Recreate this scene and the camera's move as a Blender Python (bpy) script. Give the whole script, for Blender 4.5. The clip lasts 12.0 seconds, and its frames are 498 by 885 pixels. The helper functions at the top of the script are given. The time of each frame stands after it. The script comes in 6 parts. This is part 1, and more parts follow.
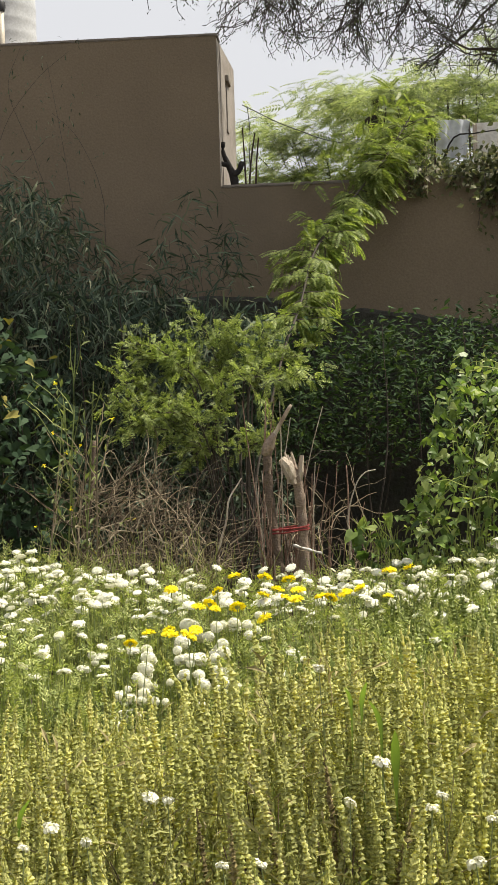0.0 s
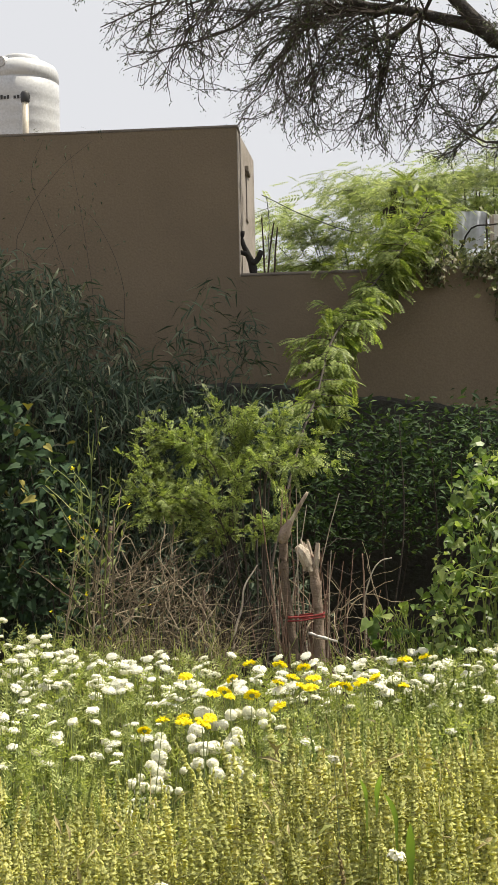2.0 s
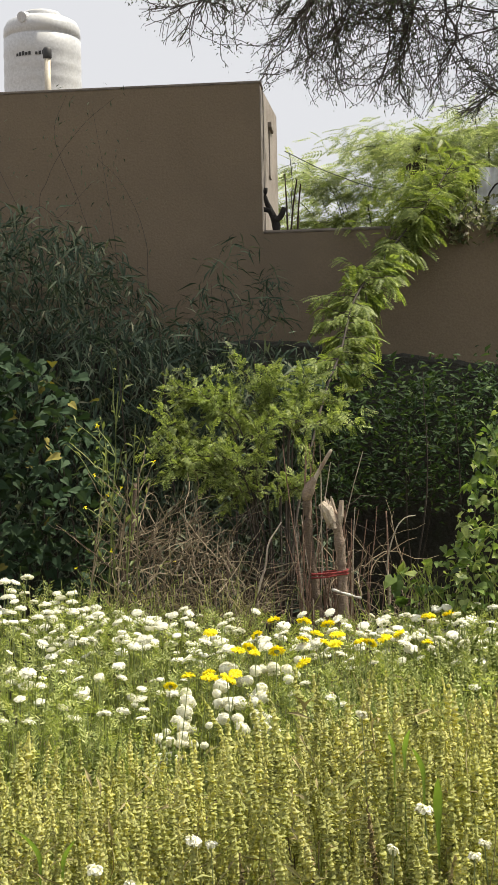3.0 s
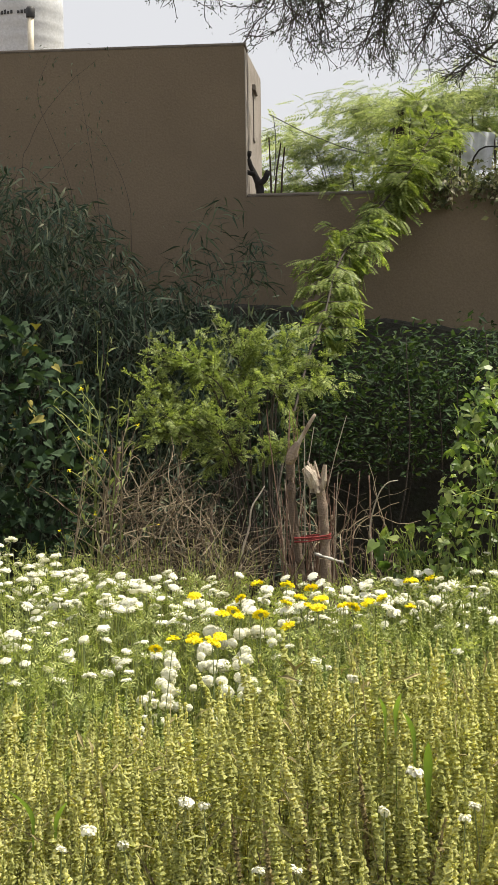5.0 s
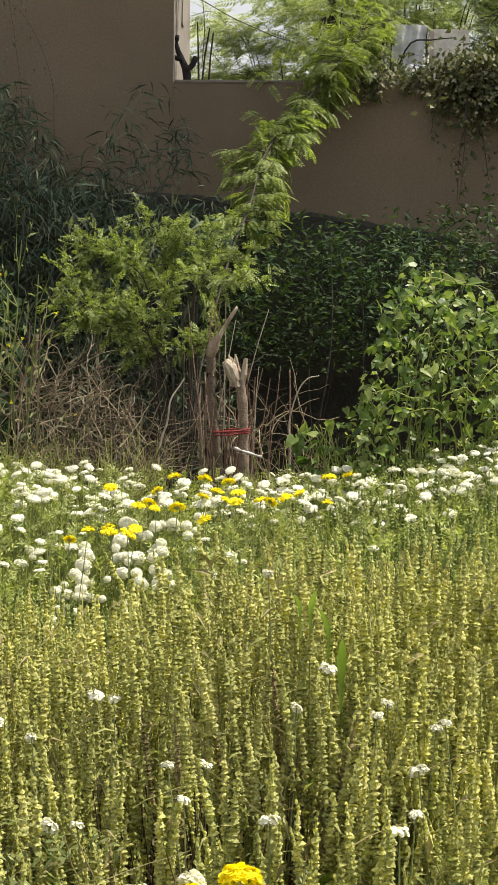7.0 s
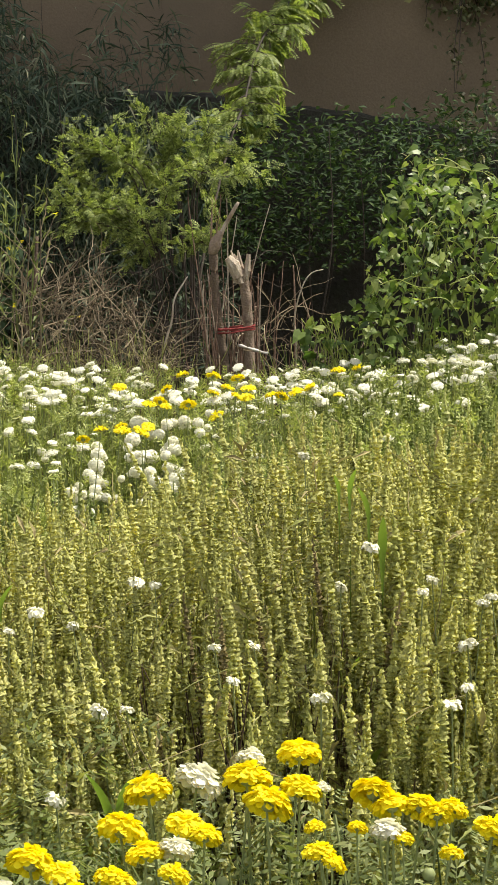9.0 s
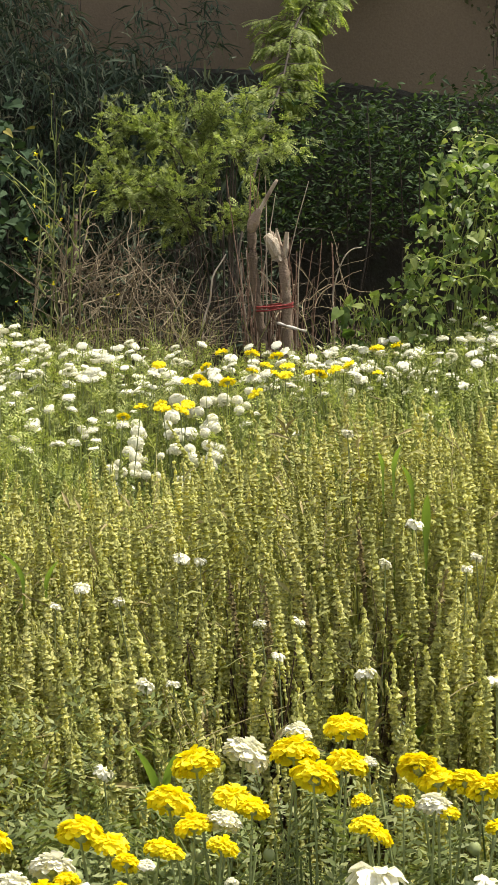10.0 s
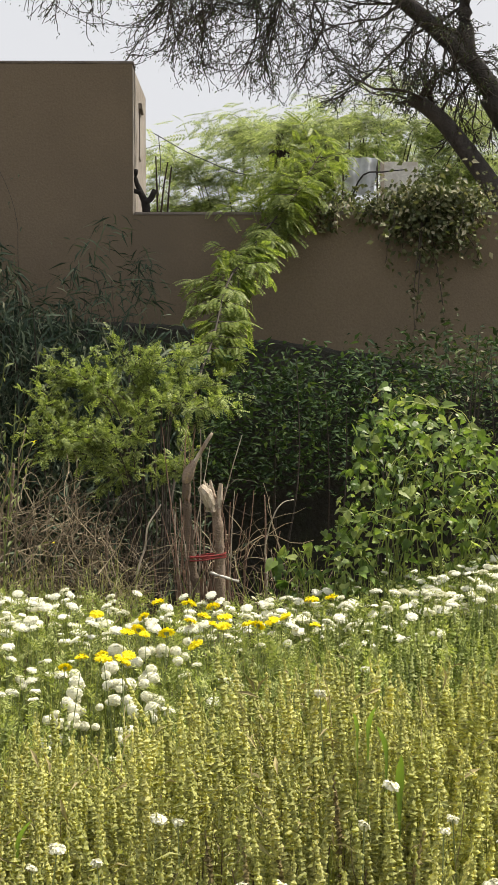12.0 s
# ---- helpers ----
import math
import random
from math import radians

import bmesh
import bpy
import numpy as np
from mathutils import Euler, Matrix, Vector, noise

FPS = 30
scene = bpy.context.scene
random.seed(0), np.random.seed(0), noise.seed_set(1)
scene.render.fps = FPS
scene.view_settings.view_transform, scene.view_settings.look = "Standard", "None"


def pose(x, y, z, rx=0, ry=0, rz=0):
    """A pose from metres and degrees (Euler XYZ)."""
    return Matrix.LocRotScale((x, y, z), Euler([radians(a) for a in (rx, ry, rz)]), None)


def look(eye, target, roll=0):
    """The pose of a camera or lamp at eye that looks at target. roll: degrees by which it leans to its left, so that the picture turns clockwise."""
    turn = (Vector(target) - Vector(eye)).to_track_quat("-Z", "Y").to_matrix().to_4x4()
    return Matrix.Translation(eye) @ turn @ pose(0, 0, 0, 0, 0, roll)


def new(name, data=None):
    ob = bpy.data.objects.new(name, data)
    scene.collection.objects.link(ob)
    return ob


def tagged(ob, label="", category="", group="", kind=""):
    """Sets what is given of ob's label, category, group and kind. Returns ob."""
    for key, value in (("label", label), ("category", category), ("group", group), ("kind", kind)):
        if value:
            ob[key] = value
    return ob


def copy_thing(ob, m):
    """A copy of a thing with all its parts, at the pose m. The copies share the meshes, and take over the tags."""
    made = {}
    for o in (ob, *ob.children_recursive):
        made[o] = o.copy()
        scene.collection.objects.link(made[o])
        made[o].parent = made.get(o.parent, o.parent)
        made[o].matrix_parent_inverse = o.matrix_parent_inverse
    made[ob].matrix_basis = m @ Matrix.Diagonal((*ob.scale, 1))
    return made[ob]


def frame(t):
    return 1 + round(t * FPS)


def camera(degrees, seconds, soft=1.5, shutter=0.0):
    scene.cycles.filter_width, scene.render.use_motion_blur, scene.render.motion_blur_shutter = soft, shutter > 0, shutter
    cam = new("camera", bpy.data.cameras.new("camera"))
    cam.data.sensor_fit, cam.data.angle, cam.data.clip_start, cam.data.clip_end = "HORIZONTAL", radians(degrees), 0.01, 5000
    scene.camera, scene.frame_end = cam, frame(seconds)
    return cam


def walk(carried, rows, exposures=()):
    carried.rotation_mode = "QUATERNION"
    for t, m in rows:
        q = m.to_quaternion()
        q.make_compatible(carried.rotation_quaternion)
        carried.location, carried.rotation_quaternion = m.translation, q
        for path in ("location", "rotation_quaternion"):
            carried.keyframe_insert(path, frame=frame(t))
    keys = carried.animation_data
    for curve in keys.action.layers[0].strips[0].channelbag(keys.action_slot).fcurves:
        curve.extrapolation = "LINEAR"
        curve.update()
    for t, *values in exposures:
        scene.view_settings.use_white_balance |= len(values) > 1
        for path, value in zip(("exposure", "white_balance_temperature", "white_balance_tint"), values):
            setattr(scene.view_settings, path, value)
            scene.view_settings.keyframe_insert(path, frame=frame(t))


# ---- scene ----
cam = camera(18.6, 12.0)
PATH = [
    (0, (0.278, 0.243, 1.468), (0.147, 2.238, 1.434), -1.9),
    (0.5, (0.259, 0.228, 1.474), (0.098, 2.221, 1.446), -1.3),
    (1, (0.27, 0.227, 1.478), (0.143, 2.222, 1.523), -1.3),
    (1.5, (0.28, 0.218, 1.477), (0.148, 2.212, 1.554), -1.4),
    (2, (0.277, 0.225, 1.474), (0.128, 2.218, 1.553), -1.3),
    (2.5, (0.273, 0.22, 1.472), (0.094, 2.211, 1.538), -1.4),
    (3, (0.265, 0.208, 1.477), (0.087, 2.199, 1.5), -1.3),
    (4.8, (0.248, 0.194, 1.48), (0.082, 2.187, 1.468), -1.0),
    (5, (0.238, 0.192, 1.482), (0.088, 2.186, 1.456), -0.9),
    (5.5, (0.206, 0.222, 1.475), (0.054, 2.216, 1.452), 0.3),
    (6, (0.206, 0.255, 1.464), (0.029, 2.246, 1.387), 1.5),
    (6.5, (0.219, 0.26, 1.464), (0.101, 2.251, 1.324), 1.7),
    (7, (0.236, 0.258, 1.473), (0.191, 2.251, 1.308), 0.7),
    (7.2, (0.236, 0.244, 1.474), (0.216, 2.235, 1.286), 1.0),
    (8.8, (0.161, 0.293, 1.427), (0.137, 2.271, 1.133), -1.0),
    (9, (0.165, 0.29, 1.429), (0.13, 2.269, 1.141), -1.1),
    (9.5, (0.166, 0.286, 1.431), (0.119, 2.265, 1.15), -1.2),
    (10, (0.149, 0.276, 1.431), (0.068, 2.249, 1.115), -1.2),
    (10.5, (0.137, 0.264, 1.431), (0.067, 2.228, 1.059), -0.4),
    (11, (0.119, 0.276, 1.438), (0.118, 2.256, 1.156), 0.3),
    (11.2, (0.092, 0.257, 1.448), (0.131, 2.25, 1.288), -0.2),
    (11.5, (0.077, 0.205, 1.466), (0.133, 2.204, 1.411), -0.1),
    (12, (0.031, 0.191, 1.472), (0.074, 2.191, 1.472), -0.2),
]
walk(cam, [(t, look(eye, target, roll)) for t, eye, target, roll in PATH])

# ---- light ----
SUN_AZ, SUN_EL = 75.0, 62.0          # degrees to the right of +y, and above the horizon
world = bpy.data.worlds.new("hazy_sky")
scene.world = world
world.use_nodes = True
wn, wl = world.node_tree.nodes, world.node_tree.links
sky = wn.new("ShaderNodeTexSky")
sky.sky_type = "NISHITA"
sky.sun_disc = False
sky.sun_elevation = radians(SUN_EL)
sky.sun_rotation = radians(SUN_AZ)
sky.air_density, sky.dust_density, sky.ozone_density = 1.0, 6.0, 1.0
haze = wn.new("ShaderNodeHueSaturation")
haze.inputs["Saturation"].default_value = 0.25
wl.new(sky.outputs[0], haze.inputs["Color"])
veil = wn.new("ShaderNodeMix")          # thick bright haze evens the sky out
veil.data_type = "RGBA"
veil.inputs[0].default_value = 0.8
veil.inputs[7].default_value = (7.0, 7.05, 7.3, 1)
wl.new(haze.outputs[0], veil.inputs[6])
wl.new(veil.outputs[2], wn["Background"].inputs[0])
wn["Background"].inputs[1].default_value = 0.088

sun_data = bpy.data.lights.new("sun", "SUN")
sun_data.energy, sun_data.angle, sun_data.color = 5.0, radians(0.6), (1.0, 0.92, 0.76)
sun = new("sun", sun_data)
sun_way = Vector((math.sin(radians(SUN_AZ)) * math.cos(radians(SUN_EL)), math.cos(radians(SUN_AZ)) * math.cos(radians(SUN_EL)), math.sin(radians(SUN_EL))))
sun.rotation_euler = sun_way.to_track_quat("Z", "Y").to_euler()
sun.location = sun_way * 60
scene.view_settings.exposure = 0.5


# ---- materials ----
def start_mat(name):
    m = bpy.data.materials.new(name)
    m.use_nodes = True
    n, l = m.node_tree.nodes, m.node_tree.links
    return m, n, l, n["Principled BSDF"], n["Material Output"]


def ramp(n, l, source, stops):
    r = n.new("ShaderNodeValToRGB")
    while len(r.color_ramp.elements) < len(stops):
        r.color_ramp.elements.new(0.5)
    for e, (p, c) in zip(r.color_ramp.elements, stops):
        e.position, e.color = p, (*c, 1)
    l.new(source, r.inputs[0])
    return r.outputs[0]


def mixed(n, l, a, b, fac, mode="MIX"):
    x = n.new("ShaderNodeMix")
    x.data_type, x.blend_type = "RGBA", mode
    for sock, v in ((x.inputs[6], a), (x.inputs[7], b), (x.inputs[0], fac)):
        if isinstance(v, (int, float)):
            sock.default_value = v
        elif isinstance(v, tuple):
            sock.default_value = (*v, 1)
        else:
            l.new(v, sock)
    return x.outputs[2]


def noise_at(n, l, scale, detail=5.0, rough=0.55, stretch=None):
    g = n.new("ShaderNodeNewGeometry")
    t = n.new("ShaderNodeTexNoise")
    t.inputs["Scale"].default_value, t.inputs["Detail"].default_value, t.inputs["Roughness"].default_value = scale, detail, rough
    if stretch:
        m = n.new("ShaderNodeMapping")
        m.inputs["Scale"].default_value = stretch
        l.new(g.outputs["Position"], m.inputs[0])
        l.new(m.outputs[0], t.inputs["Vector"])
    else:
        l.new(g.outputs["Position"], t.inputs["Vector"])
    return t.outputs["Fac"]


def surface(name, c1, c2, scale, rough=0.8, bump=0.3, fine=60.0, stain=None, stain_scale=1.2, stretch=None, metal=0.0, depth=0.01):
    """A matt surface: two colours mingled at one size, stains at a larger one, fine relief."""
    m, n, l, p, out = start_mat(name)
    col = ramp(n, l, noise_at(n, l, scale, stretch=stretch), [(0.3, c1), (0.7, c2)])
    grain = noise_at(n, l, fine, 4)
    col = mixed(n, l, col, ramp(n, l, grain, [(0.3, (0.72, 0.72, 0.72)), (0.7, (1.15, 1.15, 1.15))]), 0.6, "MULTIPLY")
    if stain:
        mask = ramp(n, l, noise_at(n, l, stain_scale, 6, 0.65, stretch), [(0.5, (0, 0, 0)), (0.68, (1, 1, 1))])
        col = mixed(n, l, col, stain, mask)
    l.new(col, p.inputs["Base Color"])
    p.inputs["Roughness"].default_value, p.inputs["Metallic"].default_value = rough, metal
    b = n.new("ShaderNodeBump")
    b.inputs["Strength"].default_value, b.inputs["Distance"].default_value = bump, depth
    l.new(grain, b.inputs["Height"])
    l.new(b.outputs[0], p.inputs["Normal"])
    return m


def leafy(name, stops, trans=0.35, rough=0.5, patch=2.0, glow=(1.15, 1.2, 0.6), spec=0.35, patch_low=0.65, speck=0.0):
    """Leaves and petals: each piece has its own shade, patches vary over the plant, light passes through."""
    m, n, l, p, out = start_mat(name)
    g = n.new("ShaderNodeNewGeometry")
    col = ramp(n, l, g.outputs["Random Per Island"], stops)
    shade = ramp(n, l, noise_at(n, l, patch, 4), [(0.3, (patch_low,) * 3), (0.7, (1.2, 1.2, 1.2))])
    col = mixed(n, l, col, shade, 1.0, "MULTIPLY")
    if speck:
        col = mixed(n, l, col, ramp(n, l, noise_at(n, l, speck, 3, 0.6), [(0.36, (0.55, 0.58, 0.5)), (0.62, (1.3, 1.27, 1.25))]), 1.0, "MULTIPLY")
    l.new(col, p.inputs["Base Color"])
    p.inputs["Roughness"].default_value = rough
    p.inputs["Specular IOR Level"].default_value = spec
    t = n.new("ShaderNodeBsdfTranslucent")
    l.new(mixed(n, l, col, glow, 1.0, "MULTIPLY"), t.inputs["Color"])
    x = n.new("ShaderNodeMixShader")
    x.inputs[0].default_value = trans
    l.new(p.outputs[0], x.inputs[1])
    l.new(t.outputs[0], x.inputs[2])
    l.new(x.outputs[0], out.inputs["Surface"])
    return m


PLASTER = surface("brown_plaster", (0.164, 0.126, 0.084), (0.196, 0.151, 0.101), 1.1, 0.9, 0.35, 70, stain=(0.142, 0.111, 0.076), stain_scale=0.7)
# the brown plaster again, its colour lightened to add sunlight on the end wall
PLASTER_SIDE = surface("sunlit_plaster", (0.27, 0.24, 0.215), (0.33, 0.295, 0.265), 3.0, 0.9, 0.25, 80, stain=(0.20, 0.17, 0.145), stain_scale=5.5)
PARAPET = surface("weathered_cement", (0.16, 0.14, 0.12), (0.24, 0.21, 0.18), 6.0, 0.92, 0.4, 70)
# near-black base colour holds the shade behind the plants; the greenish stain is moss
PLINTH = surface("mossy_shade_dark_masonry", (0.022, 0.022, 0.018), (0.05, 0.046, 0.036), 5.0, 0.95, 0.8, 26, stain=(0.03, 0.038, 0.018), stain_scale=1.8, depth=0.03)
SOIL = surface("field_soil", (0.09, 0.065, 0.04), (0.15, 0.115, 0.07), 3.0, 0.95, 0.8, 30, stain=(0.06, 0.07, 0.025), stain_scale=0.8, depth=0.03)
TANK = surface("white_tank_plastic", (0.50, 0.51, 0.525), (0.58, 0.59, 0.605), 2.0, 0.42, 0.08, 40, stain=(0.55, 0.55, 0.54), stain_scale=2.2)
PIPE = surface("cream_pvc", (0.50, 0.45, 0.36), (0.58, 0.52, 0.42), 6.0, 0.5, 0.08, 50)
DARK = surface("dark_grey_plastic", (0.03, 0.03, 0.033), (0.05, 0.05, 0.052), 8.0, 0.6, 0.1, 50)
BARK = surface("dry_bark", (0.095, 0.066, 0.048), (0.20, 0.145, 0.105), 30.0, 0.9, 0.9, 120, stain=(0.10, 0.07, 0.05), stain_scale=9, stretch=(1, 1, 0.25))
BARE_WOOD = surface("barkless_wood", (0.42, 0.35, 0.28), (0.58, 0.50, 0.41), 40.0, 0.8, 0.5, 150, stain=(0.25, 0.18, 0.13), stain_scale=14, stretch=(1, 1, 0.2))
TAN_BARK = surface("tan_bark", (0.22, 0.16, 0.12), (0.34, 0.26, 0.20), 24, 0.9, 0.9, 110, stain=(0.15, 0.10, 0.075), stain_scale=8, stretch=(1, 1, 0.3))
TREE_BARK = surface("grey_black_bark", (0.042, 0.037, 0.033), (0.085, 0.075, 0.066), 14.0, 0.92, 0.9, 60, stretch=(1, 1, 0.4), depth=0.02)
TWIG = surface("thin_dark_twig", (0.035, 0.028, 0.022), (0.07, 0.055, 0.042), 10.0, 0.9, 0.3, 90)
CHARRED = surface("charred_wood", (0.010, 0.009, 0.008), (0.025, 0.022, 0.02), 18.0, 0.9, 0.7, 90)
IRON = surface("rusty_iron", (0.035, 0.025, 0.02), (0.07, 0.045, 0.03), 30.0, 0.75, 0.4, 150, metal=0.3)
RED = surface("red_cloth", (0.20, 0.03, 0.03), (0.30, 0.05, 0.045), 40.0, 0.9, 0.5, 200)
RAG = surface("white_rag", (0.62, 0.58, 0.54), (0.75, 0.72, 0.68), 30.0, 0.9, 0.4, 150)
SHEET = surface("grey_plastic_sheet", (0.42, 0.44, 0.46), (0.60, 0.62, 0.64), 7.0, 0.35, 0.4, 25, stretch=(3, 1, 0.6))
BOARD = surface("whitewashed_board", (0.62, 0.60, 0.55), (0.75, 0.73, 0.68), 5.0, 0.8, 0.2, 60, stain=(0.45, 0.40, 0.33), stain_scale=4)
GLASS_DARK = surface("dusty_dark_glass", (0.02, 0.02, 0.022), (0.035, 0.035, 0.036), 6.0, 0.25, 0.05, 60)

DRY_GRASS = leafy("straw_stalk", [(0.0, (0.22, 0.19, 0.09)), (0.5, (0.38, 0.32, 0.15)), (1.0, (0.40, 0.42, 0.15))], 0.15, 0.8)
STRAW = leafy("dry_twig_straw", [(0.0, (0.08, 0.06, 0.04)), (0.5, (0.215, 0.165, 0.11)), (1.0, (0.43, 0.36, 0.25))], 0.05, 0.85)
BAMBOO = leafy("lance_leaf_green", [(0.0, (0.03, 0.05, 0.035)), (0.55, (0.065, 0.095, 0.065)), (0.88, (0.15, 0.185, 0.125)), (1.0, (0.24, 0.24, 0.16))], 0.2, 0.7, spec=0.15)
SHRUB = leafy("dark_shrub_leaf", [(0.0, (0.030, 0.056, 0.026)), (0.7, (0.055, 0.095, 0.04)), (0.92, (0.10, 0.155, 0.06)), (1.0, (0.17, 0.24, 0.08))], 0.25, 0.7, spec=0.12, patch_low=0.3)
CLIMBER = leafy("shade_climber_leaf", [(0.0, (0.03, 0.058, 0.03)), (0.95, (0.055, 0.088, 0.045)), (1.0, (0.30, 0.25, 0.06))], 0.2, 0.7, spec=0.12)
CREEPER = leafy("bright_creeper_leaf", [(0.0, (0.09, 0.16, 0.035)), (0.55, (0.195, 0.285, 0.07)), (1.0, (0.47, 0.54, 0.19))], 0.42, 0.42, patch=8, patch_low=0.35)
FERNY = leafy("feathery_yellow_green_leaf", [(0.0, (0.13, 0.18, 0.045)), (0.6, (0.24, 0.305, 0.08)), (1.0, (0.42, 0.47, 0.16))], 0.45, 0.5)
BUSHY = leafy("thorn_bush_leaf", [(0.0, (0.16, 0.22, 0.065)), (0.6, (0.30, 0.37, 0.115)), (1.0, (0.50, 0.57, 0.21))], 0.4, 0.6, patch=7, patch_low=0.4)
FAR_LEAF = leafy("pale_feathery_leaf", [(0.0, (0.17, 0.215, 0.12)), (0.6, (0.325, 0.375, 0.225)), (1.0, (0.50, 0.54, 0.34))], 0.6, 0.6)
CANOPY_LEAF = leafy("small_dark_leaf", [(0.0, (0.025, 0.035, 0.015)), (0.8, (0.055, 0.07, 0.028)), (1.0, (0.12, 0.15, 0.05))], 0.25, 0.55)
VINE_LEAF = leafy("half_dry_vine_leaf", [(0.0, (0.05, 0.06, 0.03)), (0.6, (0.13, 0.15, 0.065)), (0.88, (0.24, 0.23, 0.13)), (1.0, (0.5, 0.46, 0.36))], 0.25, 0.6)
WEED = leafy("seeding_weed_olive", [(0.0, (0.43, 0.45, 0.16)), (0.5, (0.57, 0.585, 0.24)), (1.0, (0.70, 0.695, 0.33))], 0.5, 0.75, patch=3.5, glow=(1.15, 1.1, 0.65), patch_low=0.78, speck=170.0)
WEED_BROWN = leafy("withered_weed_brown", [(0.0, (0.17, 0.13, 0.06)), (0.6, (0.29, 0.235, 0.105)), (1.0, (0.42, 0.36, 0.17))], 0.2, 0.8, patch=5, speck=170.0)
WEED_STEM = leafy("weed_stem", [(0.0, (0.24, 0.27, 0.07)), (1.0, (0.44, 0.45, 0.16))], 0.45, 0.7)
GREENS = leafy("flower_bed_green", [(0.0, (0.19, 0.245, 0.06)), (0.6, (0.37, 0.42, 0.135)), (1.0, (0.60, 0.62, 0.26))], 0.4, 0.55, patch=3)
GREY_GREEN = leafy("cut_leaf_grey_green", [(0.0, (0.12, 0.16, 0.05)), (0.6, (0.22, 0.265, 0.095)), (1.0, (0.38, 0.41, 0.18))], 0.35, 0.55, patch=6)
STALK = leafy("flower_stalk", [(0.0, (0.22, 0.27, 0.11)), (1.0, (0.33, 0.38, 0.17))], 0.1, 0.6)
BLADE = leafy("broad_green_blade", [(0.0, (0.12, 0.22, 0.03)), (1.0, (0.26, 0.36, 0.08))], 0.45, 0.4, patch=8)
PETAL_W = leafy("white_petal", [(0.0, (0.74, 0.73, 0.60)), (1.0, (0.85, 0.84, 0.73))], 0.3, 0.6, patch=30, glow=(1.0, 1.0, 0.9), patch_low=0.92)
PETAL_Y = leafy("yellow_petal", [(0.0, (0.84, 0.71, 0.006)), (0.5, (0.89, 0.79, 0.012)), (1.0, (0.92, 0.86, 0.03))], 0.3, 0.6, patch=30, glow=(1.0, 0.95, 0.5), patch_low=0.9)
EYE_Y = leafy("flower_eye", [(0.0, (0.60, 0.58, 0.22)), (1.0, (0.74, 0.70, 0.34))], 0.1, 0.8, patch=40, patch_low=0.9)
DRY_STEM = leafy("dead_weed_stem", [(0.0, (0.05, 0.035, 0.025)), (1.0, (0.13, 0.085, 0.055))], 0.05, 0.85)


# ---- mesh tools ----
rng = np.random.default_rng(7)
UP = np.array((0.0, 0.0, 1.0))


def unit(a):
    a = np.asarray(a, float)
    return a / np.maximum(np.linalg.norm(a, axis=-1, keepdims=True), 1e-9)


class Shape:
    """Gathers vertices and faces, and gives one mesh."""

    def __init__(self):
        self.v, self.f, self.m, self.count = [], [], [], 0

    def add(self, verts, faces, slot=0):
        verts = np.asarray(verts, float).reshape(-1, 3)
        faces = np.asarray(faces, int)
        self.v.append(verts)
        self.f.append(faces + self.count)
        self.m.append(np.full(len(faces), slot))
        self.count += len(verts)
        return self

    def tube(self, pts, radii, sides=6, slot=0):
        pts = np.asarray(pts, float)
        radii = np.broadcast_to(np.asarray(radii, float), (len(pts),))
        way = unit(np.gradient(pts, axis=0))
        side = np.cross(way, UP + 0.01 * np.array((1, 2, 0)))
        side = unit(np.where(np.linalg.norm(side, axis=1, keepdims=True) < 0.05, np.array((1.0, 0, 0)), side))
        other = np.cross(way, side)
        a = np.linspace(0, 2 * np.pi, sides, endpoint=False)
        ring = np.cos(a)[None, :, None] * side[:, None] + np.sin(a)[None, :, None] * other[:, None]
        verts = pts[:, None] + ring * radii[:, None, None]
        n = len(pts)
        i, j = np.meshgrid(np.arange(n - 1), np.arange(sides), indexing="ij")
        k = (j + 1) % sides
        quads = np.stack([i * sides + j, i * sides + k, (i + 1) * sides + k, (i + 1) * sides + j], -1).reshape(-1, 4)
        base = self.count
        self.add(verts, quads, slot)
        if sides > 3 and radii[0] > 0.004:
            caps = np.array([list(range(sides))[::-1]]), np.array([[(n - 1) * sides + q for q in range(sides)]])
            for c in caps:
                self.f.append(c + base)
                self.m.append(np.full(1, slot))
        return self

    def scatter(self, template, place, turn, size, slot=0):
        """Many copies of one small piece: places (N,3), turns (N,3,3), sizes (N,) or (N,3)."""
        tv, tf = np.asarray(template[0], float), np.asarray(template[1], int)
        size = np.asarray(size, float)
        size = np.broadcast_to(size[:, None] if size.ndim == 1 else size, (len(place), 3))
        verts = np.einsum("nij,nvj->nvi", turn, tv[None] * size[:, None]) + place[:, None]
        faces = tf[None] + (np.arange(len(place)) * len(tv))[:, None, None]
        return self.add(verts, faces.reshape(-1, tf.shape[1]), slot)

    def mesh(self, name, materials, smooth=False):
        me = bpy.data.meshes.new(name)
        v = np.concatenate(self.v) if self.v else np.zeros((0, 3))
        loops = np.concatenate([f.ravel() for f in self.f])
        total = np.concatenate([np.full(len(f), f.shape[1]) for f in self.f])
        me.vertices.add(len(v))
        me.vertices.foreach_set("co", v.ravel())
        me.loops.add(len(loops))
        me.loops.foreach_set("vertex_index", loops)
        me.polygons.add(len(total))
        me.polygons.foreach_set("loop_start", np.concatenate([[0], np.cumsum(total)[:-1]]))
        me.polygons.foreach_set("loop_total", total)
        for mat in materials if isinstance(materials, (list, tuple)) else [materials]:
            me.materials.append(mat)
        me.polygons.foreach_set("material_index", np.concatenate(self.m))
        me.polygons.foreach_set("use_smooth", np.full(len(total), smooth))
        me.update(calc_edges=True)
        me.validate()
        return me


